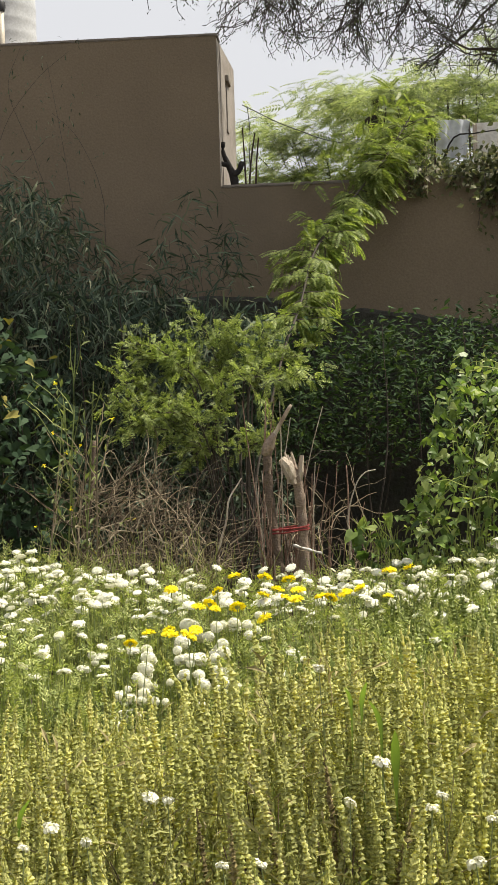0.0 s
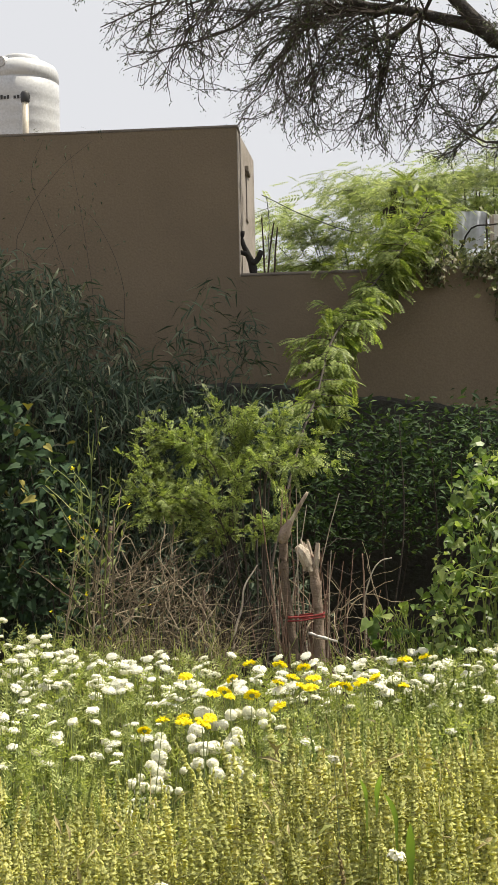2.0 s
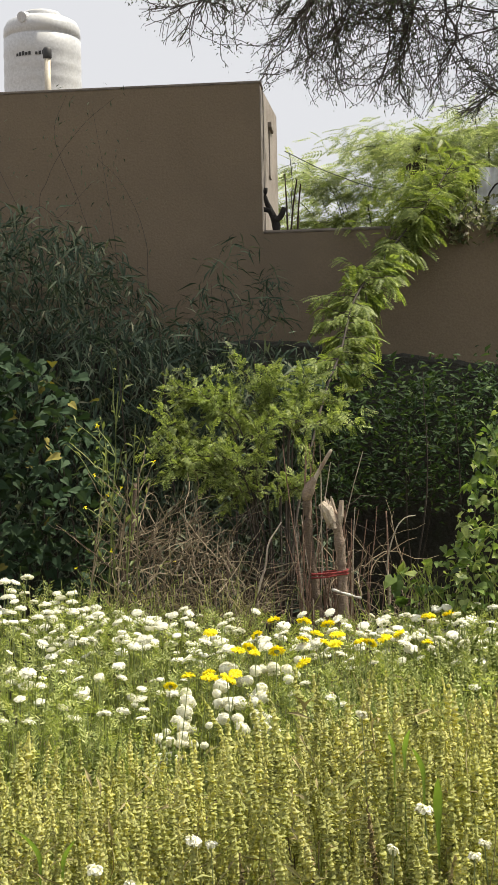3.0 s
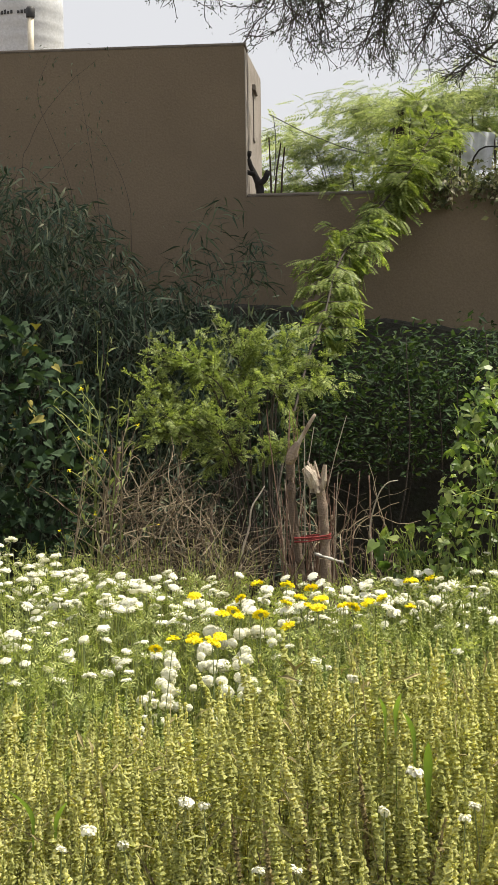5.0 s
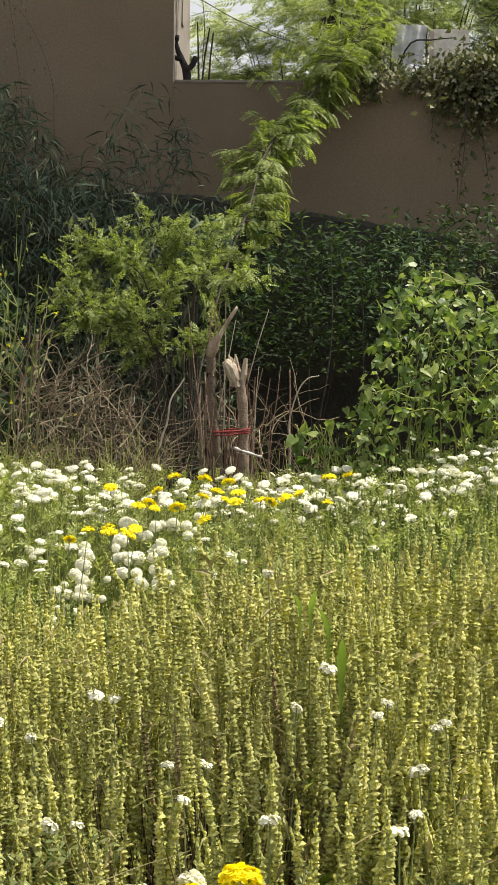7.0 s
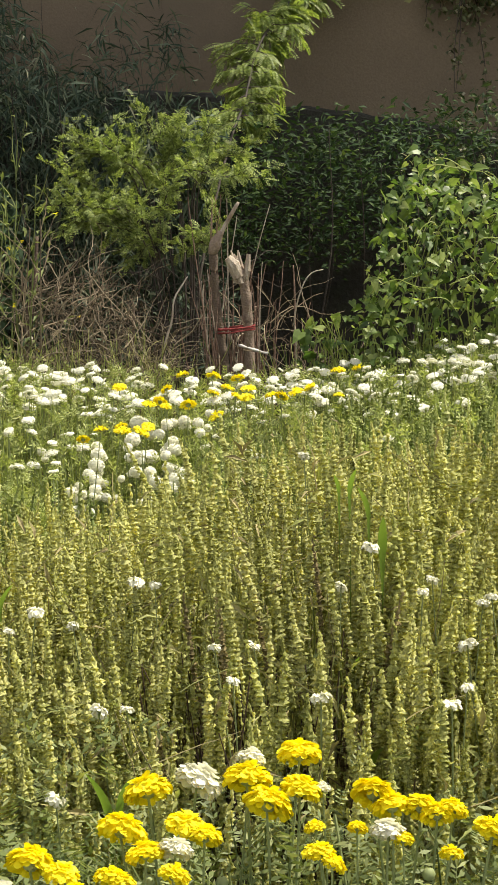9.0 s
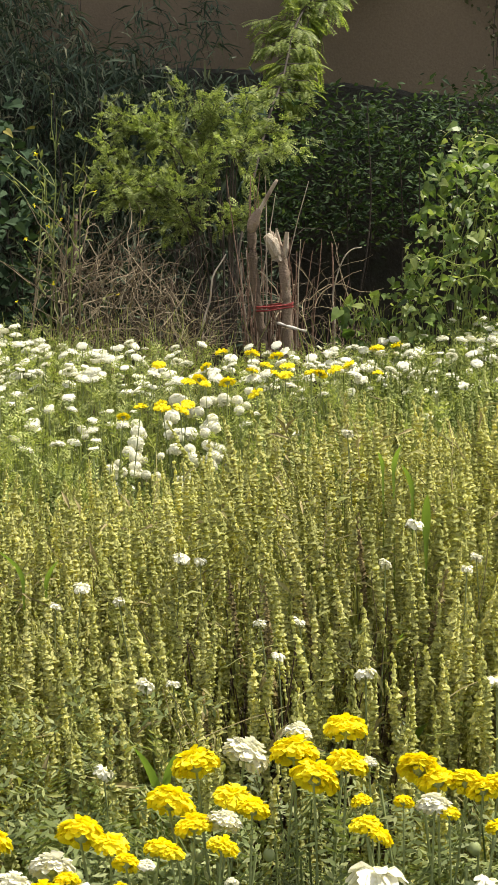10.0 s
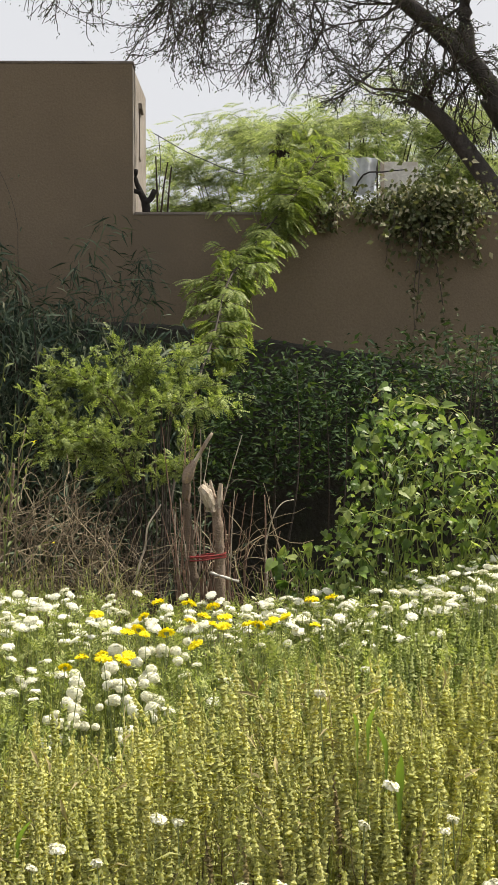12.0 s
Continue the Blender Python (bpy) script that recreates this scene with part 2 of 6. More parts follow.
def part(name, shape, material, parent=None, label="", smooth=False):
    """One mesh object, from a Shape or a bmesh, under a thing or a part."""
    if isinstance(shape, Shape):
        me = shape.mesh(name, material, smooth)
    elif isinstance(shape, bpy.types.Mesh):
        me = shape
    else:
        me = bpy.data.meshes.new(name)
        shape.to_mesh(me)
        shape.free()
        for mat in material if isinstance(material, (list, tuple)) else [material]:
            me.materials.append(mat)
        for p in me.polygons:
            p.use_smooth = smooth
    ob = new(name, me)
    ob.parent = parent
    return tagged(ob, label)


def thing(name, at, label, category, group="", kind=""):
    ob = new(name)
    ob.empty_display_size = 0.1
    ob.location = at
    return tagged(ob, label, category, group, kind)


def block(x0, x1, y0, y1, z0, z1, bevel=0.0):
    bm = bmesh.new()
    bmesh.ops.create_cube(bm, size=1)
    for v in bm.verts:
        v.co = ((x0 + x1) / 2 + v.co.x * (x1 - x0), (y0 + y1) / 2 + v.co.y * (y1 - y0), (z0 + z1) / 2 + v.co.z * (z1 - z0))
    if bevel:
        bmesh.ops.bevel(bm, geom=bm.edges[:], offset=bevel, segments=2, affect="EDGES")
    return bm


def lathe(profile, sides=32):
    """A turned body from (radius, height) pairs."""
    s = Shape()
    prof = np.array(profile, float)
    a = np.linspace(0, 2 * np.pi, sides, endpoint=False)
    verts = np.stack([prof[:, 0, None] * np.cos(a), prof[:, 0, None] * np.sin(a), np.repeat(prof[:, 1, None], sides, 1)], -1)
    i, j = np.meshgrid(np.arange(len(prof) - 1), np.arange(sides), indexing="ij")
    k = (j + 1) % sides
    s.add(verts, np.stack([i * sides + j, i * sides + k, (i + 1) * sides + k, (i + 1) * sides + j], -1).reshape(-1, 4))
    return s


def turns(way, roll=None):
    """Turn matrices whose y axis runs along way, rolled at random about it."""
    way = unit(way)
    side = np.cross(way, UP)
    side = unit(np.where(np.linalg.norm(side, axis=1, keepdims=True) < 0.05, np.array((1.0, 0, 0)), side))
    top = np.cross(side, way)
    roll = rng.uniform(-0.6, 0.6, len(way)) if roll is None else np.asarray(roll, float)
    c, s = np.cos(roll)[:, None], np.sin(roll)[:, None]
    return np.stack([c * side + s * top, way, -s * side + c * top], -1)


def any_way(n, flat=1.0):
    d = rng.normal(size=(n, 3))
    d[:, 2] *= flat
    return unit(d)


def leaf(width, widest=0.4, fold=0.08, droop=0.12):
    """A folded, drooping leaf of length 1 along y: two faces on a midrib."""
    h = width / 2
    v = [(0, 0, 0), (h, widest, fold), (0, 1, -droop), (-h, widest, fold), (0, widest, 0)]
    return v, [(0, 1, 2, 4), (0, 4, 2, 3)]


def heart(width=0.9):
    h = width / 2
    v = [(0, 0, 0), (h * 0.6, -0.14, 0.05), (h, 0.16, 0.10), (h * 0.62, 0.55, 0.05), (0, 1, -0.16),
         (-h * 0.62, 0.55, 0.05), (-h, 0.16, 0.10), (-h * 0.6, -0.14, 0.05), (0, 0.5, -0.02)]
    return v, [(0, 1, 2, 8), (8, 2, 3, 4), (8, 4, 5, 6), (0, 8, 6, 7)]


def frond(pairs, leaflet=0.26, width=0.07, angle=62, droop=0.25):
    """A feathery compound leaf of length 1 along y."""
    v, f = [(-0.008, 0, 0), (0.008, 0, 0), (0.003, 1, -droop), (-0.003, 1, -droop)], [(0, 1, 2, 3)]
    ca, sa = math.cos(radians(90 - angle)), math.sin(radians(90 - angle))
    for i in range(pairs):
        t = 0.12 + 0.86 * i / (pairs - 1)
        z = -droop * t * t
        ln = leaflet * (1 - 0.55 * abs(t - 0.45))
        for s in (-1, 1):
            d = np.array((s * ca, sa, -0.25))
            across = np.array((-s * sa, ca, 0)) * width / 2
            o = np.array((0, t, z))
            b = len(v)
            v += [tuple(o), tuple(o + d * ln * 0.5 + across), tuple(o + d * ln), tuple(o + d * ln * 0.5 - across)]
            f.append((b, b + 1, b + 2, b + 3))
    return v, f


def wander(start, way, length, steps, curl=0.25, pull=(0, 0, 0), r=None):
    """A wavering line: points from start, drawn towards pull as it goes."""
    r = r or rng
    p, d, out = np.array(start, float), unit(np.array(way, float)), []
    for _ in range(steps + 1):
        out.append(p.copy())
        d = unit(d + r.normal(size=3) * curl + np.array(pull))
        p = p + d * length / steps
    return np.array(out)


def spline(pts, n):
    """A smooth line through a few given points."""
    pts = np.array(pts, float)
    t = np.linspace(0, len(pts) - 1, n)
    p = np.vstack([2 * pts[0] - pts[1], pts, 2 * pts[-1] - pts[-2]])
    out = []
    for s in t:
        i = min(int(s), len(pts) - 2)
        u = s - i
        a, b, c, d = p[i], p[i + 1], p[i + 2], p[i + 3]
        out.append(0.5 * (2 * b + (c - a) * u + (2 * a - 5 * b + 4 * c - d) * u * u + (3 * b - a - 3 * c + d) * u ** 3))
    return np.array(out)


# ---- ground, wall, house ----
def build_ground():
    bm = bmesh.new()
    rings = [0, 2, 4, 6, 8, 10, 14, 20, 35, 80, 200, 600]
    rows = []
    for r in rings:
        row = []
        for k in range(36):
            a = 2 * math.pi * k / 36
            x, y = r * math.cos(a), 5 + r * math.sin(a)
            z = 0.04 * noise.noise((x * 0.4, y * 0.4, 3.1)) if r < 30 else 0.0
            row.append(bm.verts.new((x, y, z)))
            if r == 0:
                break
        rows.append(row)
    for k in range(36):
        bm.faces.new((rows[0][0], rows[1][k], rows[1][(k + 1) % 36]))
    for a, b in zip(rows[1:], rows[2:]):
        for k in range(36):
            bm.faces.new((a[k], b[k], b[(k + 1) % 36], a[(k + 1) % 36]))
    ob = part("ground", bm, SOIL, smooth=True)
    tagged(ob, "brown earth of a flower field, hidden under plants", "ground", kind="structure")


WALL_Y, WALL_TOP = 10.5, 3.035
HOUSE_X, HOUSE_TOP = -0.53, 4.04


def plinth_top(x):
    return float(np.interp(x, [-9, -2.4, -1.2, -0.6, -0.25, 0.15, 0.48, 0.69, 0.9, 1.31, 2.5, 12], [2.6, 2.4, 2.29, 2.277, 2.25, 2.185, 2.145, 2.12, 2.085, 2.0, 1.75, 1.6]))


def build_wall():
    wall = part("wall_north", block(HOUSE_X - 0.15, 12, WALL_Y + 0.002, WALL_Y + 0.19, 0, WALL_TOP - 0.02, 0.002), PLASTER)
    tagged(wall, "brown plastered boundary wall with stained upper edge", "wall", kind="structure")
    coping = part("coping", block(HOUSE_X + 0.006, 12, WALL_Y - 0.006, WALL_Y + 0.23, WALL_TOP - 0.02, WALL_TOP, 0.006), PARAPET, wall, "grey cement coping")
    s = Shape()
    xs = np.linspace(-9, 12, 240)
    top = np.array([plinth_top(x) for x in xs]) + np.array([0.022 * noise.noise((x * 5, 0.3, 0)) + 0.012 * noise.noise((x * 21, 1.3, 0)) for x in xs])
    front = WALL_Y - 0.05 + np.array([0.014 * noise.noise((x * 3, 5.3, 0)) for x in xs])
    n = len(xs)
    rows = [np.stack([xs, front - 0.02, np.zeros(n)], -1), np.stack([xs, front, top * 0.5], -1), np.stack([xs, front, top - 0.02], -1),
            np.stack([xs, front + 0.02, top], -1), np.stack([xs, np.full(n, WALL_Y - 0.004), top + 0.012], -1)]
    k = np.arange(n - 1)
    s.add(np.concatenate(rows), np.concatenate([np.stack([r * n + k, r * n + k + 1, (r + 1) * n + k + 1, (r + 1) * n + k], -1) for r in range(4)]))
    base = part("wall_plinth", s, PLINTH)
    tagged(base, "mossy masonry footing below the plaster, near-black to stand for the shade there", "wall", kind="structure")


def build_house():
    house = thing("house", (-4, 12, 0), "low brown plastered house with flat roof behind the garden", "house")

    def put(ob):
        ob.location = -Vector(house.location)
        return ob
    x0, x1, y0, y1 = -9.0, HOUSE_X, WALL_Y, 11.52
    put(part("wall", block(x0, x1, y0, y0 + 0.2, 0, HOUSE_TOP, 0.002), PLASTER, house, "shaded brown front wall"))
    # end wall with a narrow upright opening
    skew = 0.045
    e = Shape()
    ya, yb, za, zb = 10.98, 11.06, 3.50, 3.83

    def panel(p, q, u, w):
        v = []
        for y, z in ((p, u), (q, u), (q, w), (p, w)):
            xx = x1 - 0.001 + skew * (y - y0) / (y1 - y0)
            v += [(xx, y, z), (xx - 0.16, y, z)]
        e.add(v, [(0, 2, 4, 6), (1, 7, 5, 3), (0, 1, 3, 2), (2, 3, 5, 4), (4, 5, 7, 6), (6, 7, 1, 0)])
    panel(y0 + 0.2, ya, 0, HOUSE_TOP - 0.004)
    panel(yb, y1, 0, HOUSE_TOP - 0.004)
    panel(ya, yb, 0, za)
    panel(ya, yb, zb, HOUSE_TOP - 0.004)
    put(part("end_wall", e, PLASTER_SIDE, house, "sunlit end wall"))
    # end face of the front wall, in the same lit tone
    put(part("wall", block(x1 - 0.02, x1 + 0.004, y0 + 0.006, y0 + 0.2, 0, HOUSE_TOP - 0.006, 0.004), PLASTER_SIDE, house, "corner strip coloured paler as if sunlit"))
    xw = x1 + skew * 0.5
    win = put(part("window", block(xw - 0.12, xw - 0.10, ya, yb, za, zb), GLASS_DARK, house, "narrow dark window"))
    part("sill", block(xw - 0.02, xw + 0.008, ya - 0.02, yb + 0.02, za - 0.02, za - 0.002, 0.003), PARAPET, win)
    put(part("sunshade", block(xw - 0.02, xw + 0.022, ya - 0.03, yb + 0.12, zb + 0.005, zb + 0.045, 0.004), PARAPET, house, "small cement sunshade"))
    put(part("parapet_edge", block(x0, x1 + 0.012, y0 - 0.006, y0 + 0.22, HOUSE_TOP, HOUSE_TOP + 0.018, 0.005), PARAPET, house, "weathered parapet edge"))
    put(part("roof", block(-9, -1.25, y1, 21, 0, 3.86), PLASTER, house, "flat roof block behind the parapet"))


def build_tank():
    tank = thing("water_tank", (-3.025, 15, 3.86), "white ribbed plastic water tank with a raised lid", "water tank")
    r = 0.38
    prof = [(0.02, 1.10), (r - 0.03, 1.10), (r, 1.13)]
    for z in (1.20, 1.34, 1.48, 1.62):
        prof += [(r, z), (r + 0.0025, z + 0.02), (r + 0.0025, z + 0.05), (r, z + 0.07)]
    prof += [(r, 1.80), (r - 0.014, 1.81), (r - 0.014, 1.825), (r, 1.84), (r - 0.004, 1.92), (r - 0.03, 1.975), (r - 0.09, 2.01), (0.21, 2.035), (0.02, 2.04)]
    body = part("body", lathe(prof, 40), TANK, tank, smooth=True)
    part("lid", lathe([(0.195, 2.03), (0.195, 2.065), (0.18, 2.085), (0.10, 2.095), (0.01, 2.095)], 32), TANK, tank, "round screw lid", smooth=True)
    boss = Shape().tube([(-0.09, -0.28, 1.97), (-0.115, -0.375, 1.955)], [0.055, 0.05], 14)
    part("boss", boss, TANK, body, "round moulded boss")
    # unreadable lettering, as bars wrapped on the drum
    for k in range(11):
        if k == 5:
            continue
        a = radians(-118 + 5.0 * k)
        a2 = a + radians(3.6)
        h = 0.028 + 0.008 * (k % 3)
        ra = r + 0.006
        word = Shape().add([(ra * math.cos(a), ra * math.sin(a), 1.58), (ra * math.cos(a2), ra * math.sin(a2), 1.58),
                  (ra * math.cos(a2), ra * math.sin(a2), 1.58 + h), (ra * math.cos(a), ra * math.sin(a), 1.58 + h)], [(0, 1, 2, 3)])
        part("lettering_bar", word, DARK, body)
    stand = Shape()
    for dx in (-0.3, 0.3):
        for dy in (-0.3, 0.3):
            stand.tube([(dx, dy, 0), (dx, dy, 1.10)], 0.06, 8)
    part("stand", stand, PARAPET, tank, "cement block stand")
    pipe = thing("vent_pipe", (-2.10, 11.0, 3.86), "cream plastic vent pipe with a dark cap on the roof", "pipe")
    part("pipe", Shape().tube([(0, 0, 0), (0, 0, 0.56)], 0.024, 14), PIPE, pipe, smooth=True)
    cap = lathe([(0.027, 0.55), (0.033, 0.56), (0.033, 0.615), (0.024, 0.63), (0.01, 0.632)], 14)
    part("cap", cap, DARK, pipe, "dark slotted cap", smooth=True)


def build_wall_clutter():
    # hanging plastic sheet, rippled
    sheet = thing("plastic_sheet", (1.09, 11.3, 3.03), "wrinkled grey plastic sheet hung behind the wall", "plastic sheet")
    s = Shape()
    nx, nz = 14, 12
    pts = []
    for j in range(nz):
        for i in range(nx):
            u, w = i / (nx - 1), j / (nz - 1)
            x = -0.115 + 0.235 * u + 0.02 * (w - 0.5) - 0.012 * (1 - w) * u
            z = 0.27 + 0.255 * w - 0.03 * u * (1 - w)
            pts.append((x, 0.02 * math.sin(u * 14 + w * 2) + 0.012 * noise.noise((u * 6, w * 5, 1)), z))
    i, j = np.meshgrid(np.arange(nx - 1), np.arange(nz - 1))
    i, j = i.ravel(), j.ravel()
    front = np.stack([j * nx + i, j * nx + i + 1, (j + 1) * nx + i + 1, (j + 1) * nx + i], -1)
    s.add(pts, front).add(np.array(pts) + (0, 0.004, 0), front[:, ::-1])
    part("sheet", s, SHEET, sheet, smooth=True)
    part("pole", Shape().tube([(-0.13, 0.01, 0), (-0.12, 0.01, 0.53)], 0.007, 6), TWIG, sheet, "thin stick")
    part("pole", Shape().tube([(0.13, 0.01, 0), (0.125, 0.01, 0.53)], 0.007, 6), TWIG, sheet, "thin stick")
    board = thing("board", (1.37, 11.34, 3.03), "whitewashed board standing behind the wall", "board")
    part("panel", block(-0.13, 0.15, -0.012, 0.012, 0, 0.50, 0.004), BOARD, board)
    part("batten", block(-0.128, -0.10, -0.026, -0.0125, 0, 0.495, 0.003), BARE_WOOD, board, "brown batten")
    # dead dark stub and rods at the house corner
    stub = thing("dead_stub", (-0.47, 10.62, WALL_TOP), "charred forked tree stub on the wall beside the house", "stump")
    r = np.random.default_rng(3)
    part("trunk", Shape().tube(spline([(0.03, 0, -0.1), (0.025, 0, 0.06), (-0.01, 0, 0.15), (-0.045, 0, 0.24), (-0.04, 0, 0.31)], 10), [0.034, 0.032, 0.030, 0.026, 0.022, 0.020, 0.016, 0.015, 0.016, 0.014], 8), CHARRED, stub, smooth=True)
    part("branch", Shape().tube(spline([(0.02, -0.01, 0.08), (0.06, -0.01, 0.11), (0.085, -0.01, 0.17)], 6), [0.024, 0.022, 0.02, 0.02, 0.02, 0.017], 8), CHARRED, stub, smooth=True)
    part("branch", Shape().tube(spline([(-0.01, -0.01, 0.15), (-0.07, -0.02, 0.165), (-0.12, -0.02, 0.19)], 6), [0.019, 0.017, 0.017, 0.018, 0.018, 0.014], 8), CHARRED, stub, smooth=True)
    for x, lean, h in ((-0.365, -0.012, 0.40), (-0.345, 0.05, 0.36), (-0.30, 0.03, 0.33)):
        rod = thing("iron_rod", (x, 10.62, WALL_TOP), "thin dark rusty rod standing on the wall", "rod", "rods on the wall")
        part("rod", Shape().tube([(0, 0, -0.02), (lean * 0.4, 0, h * 0.5), (lean, 0, h)], [0.007, 0.006, 0.005], 6), IRON, rod)
    stick = thing("dry_stick", (1.056, 10.85, WALL_TOP), "thin dark dry stick leaning over the wall top", "stick")
    part("wood", Shape().tube(spline([(-0.12, 0, 0), (0, 0, 0.30), (0.16, 0, 0.335), (0.32, 0, 0.352)], 12), np.linspace(0.008, 0.004, 12), 6), CHARRED, stick, smooth=True)
    for x, z in ((0.77, 2.97), (0.85, 2.96)):
        dry = thing("dry_leaf", (x, 10.475, z), "pale withered leaf caught on the wall", "leaf", "withered leaves on the wall")
        part("blade", Shape().scatter(leaf(0.5, 0.45, 0.12, 0.3), np.array([(0.0, 0.0, 0.03)]), turns(np.array([(0.15, -0.1, -1.0)])), np.array([0.065])), DRY_GRASS, dry)
    wire = thing("wire", (-0.42, 11.4, 3.75), "thin slack wire from the house into the trees", "wire")
    part("cable", Shape().tube(spline([(0, 0, 0), (0.35, 0.8, -0.04), (0.9, 1.6, -0.05), (2.6, 3, 0.10)], 16), 0.004, 5), DARK, wire)
    part("cable", Shape().tube(spline([(0.03, 0.05, -0.0), (0.045, 0.05, -0.2), (0.03, 0.05, -0.45)], 8), 0.003, 5), DARK, wire)


def build_hanging_vine():
    vine = thing("hanging_vine", (1.5, 10.4, WALL_TOP), "half-dry vine hanging over the wall", "vine", kind="")
    r = np.random.default_rng(21)
    s, L = Shape(), Shape()
    place = []
    for k in range(40):
        x = r.normal(0.02, 0.16) if k % 3 else r.uniform(-0.9, 0.35)
        ln = r.uniform(0.2, 0.5) if k % 3 else r.uniform(0.1, 0.22)
        if k <= 2:
            x, ln = -0.06 + 0.012 * k, r.uniform(0.85, 1.0)
        p = wander((x, 0.02 + r.uniform(-0.02, 0.2), r.uniform(0.02, 0.14)), (r.normal() * 0.2, -0.3, -1), ln, 10, 0.04 if k <= 2 else 0.2, (0, -0.02, -0.12), r)
        p[:, 1] = np.where(p[:, 2] < 0.01, np.minimum(p[:, 1], 0.06), p[:, 1])
        s.tube(p, np.linspace(0.005, 0.002, len(p)), 4)
        cnt = 40 if k > 2 else 62
        place.append(p[r.integers(1, len(p), cnt)] + r.normal(size=(cnt, 3)) * (0.035, 0.02, 0.03))
    extra = np.stack([np.where(r.uniform(size=1300) < 0.6, r.normal(0.05, 0.20, 1300), r.uniform(-0.95, 0.6, 1300)), r.uniform(0.03, 0.40, 1300), r.gamma(2.0, 0.055, 1300)], -1)
    tuft = np.stack([r.normal(0.02, 0.14, 1500), r.uniform(-0.10, 0.09, 1500), 0.18 - r.gamma(2.2, 0.085, 1500)], -1)
    place = np.concatenate(place + [extra, tuft])
    place[:, 1] = np.where((place[:, 2] < 0.02) & (place[:, 1] > 0.06), 0.05, place[:, 1])
    d = unit(any_way(len(place), 0.5) + np.array((0, -0.3, -0.5)))
    L.scatter(leaf(0.62, 0.38, 0.06), place, turns(d, r.uniform(-1.5, 1.5, len(place))), r.uniform(0.026, 0.058, len(place)))
    part("stem", s, TWIG, vine)
    part("foliage", L, VINE_LEAF, vine, "pale half-dry leaves")
    grass = thing("dry_grass_tuft", (0.75, 10.75, WALL_TOP), "dry yellow grass tuft on top of the wall", "grass")
    g = Shape()
    for k in range(42):
        p = wander((r.uniform(-0.12, 0.14), r.uniform(-0.06, 0.1), -0.02), (r.normal() * 0.25, r.normal() * 0.2 - 0.1, 1), r.uniform(0.1, 0.26), 5, 0.12, (0, 0, -0.08), r)
        g.tube(p, np.linspace(0.004, 0.0012, len(p)), 4)
    part("blades", g, STRAW, grass)


build_ground()
build_wall()
build_house()
build_tank()
build_wall_clutter()
build_hanging_vine()


# ---- trees and shrubs ----
def grow(shape, tips, start, way, length, radius, level, r, curl=0.2, pull=(0, 0, 0), spread=0.8, kids=(4, 4, 4), sides=(8, 6, 4, 3), shrink=0.55, end=0.3):
    """A limb with its smaller limbs; tips gathers (point, direction) along the last twigs."""
    steps = 8 if level > 1 else 6
    p = wander(start, way, length, steps, curl * (0.6 if level > 2 else 1), pull, r)
    shape.tube(p, np.linspace(radius, radius * end, len(p)), sides[min(len(sides) - 1, 3 - min(level, 3))])
    if level == 0:
        for i in range(1, len(p)):
            tips.append((p[i], unit(p[i] - p[i - 1])))
        return p
    for k in range(kids[level - 1]):
        t = r.uniform(0.25, 1.0)
        i = min(int(t * steps), steps - 1)
        at = p[i] + (p[i + 1] - p[i]) * r.uniform()
        d = unit(unit(p[i + 1] - p[i]) + r.normal(size=3) * spread)
        grow(shape, tips, at, d, length * shrink * r.uniform(0.7, 1.2), radius * (1 - 0.6 * t) * 0.55, level - 1, r, curl, pull, spread, kids, sides, shrink, end)
    return p


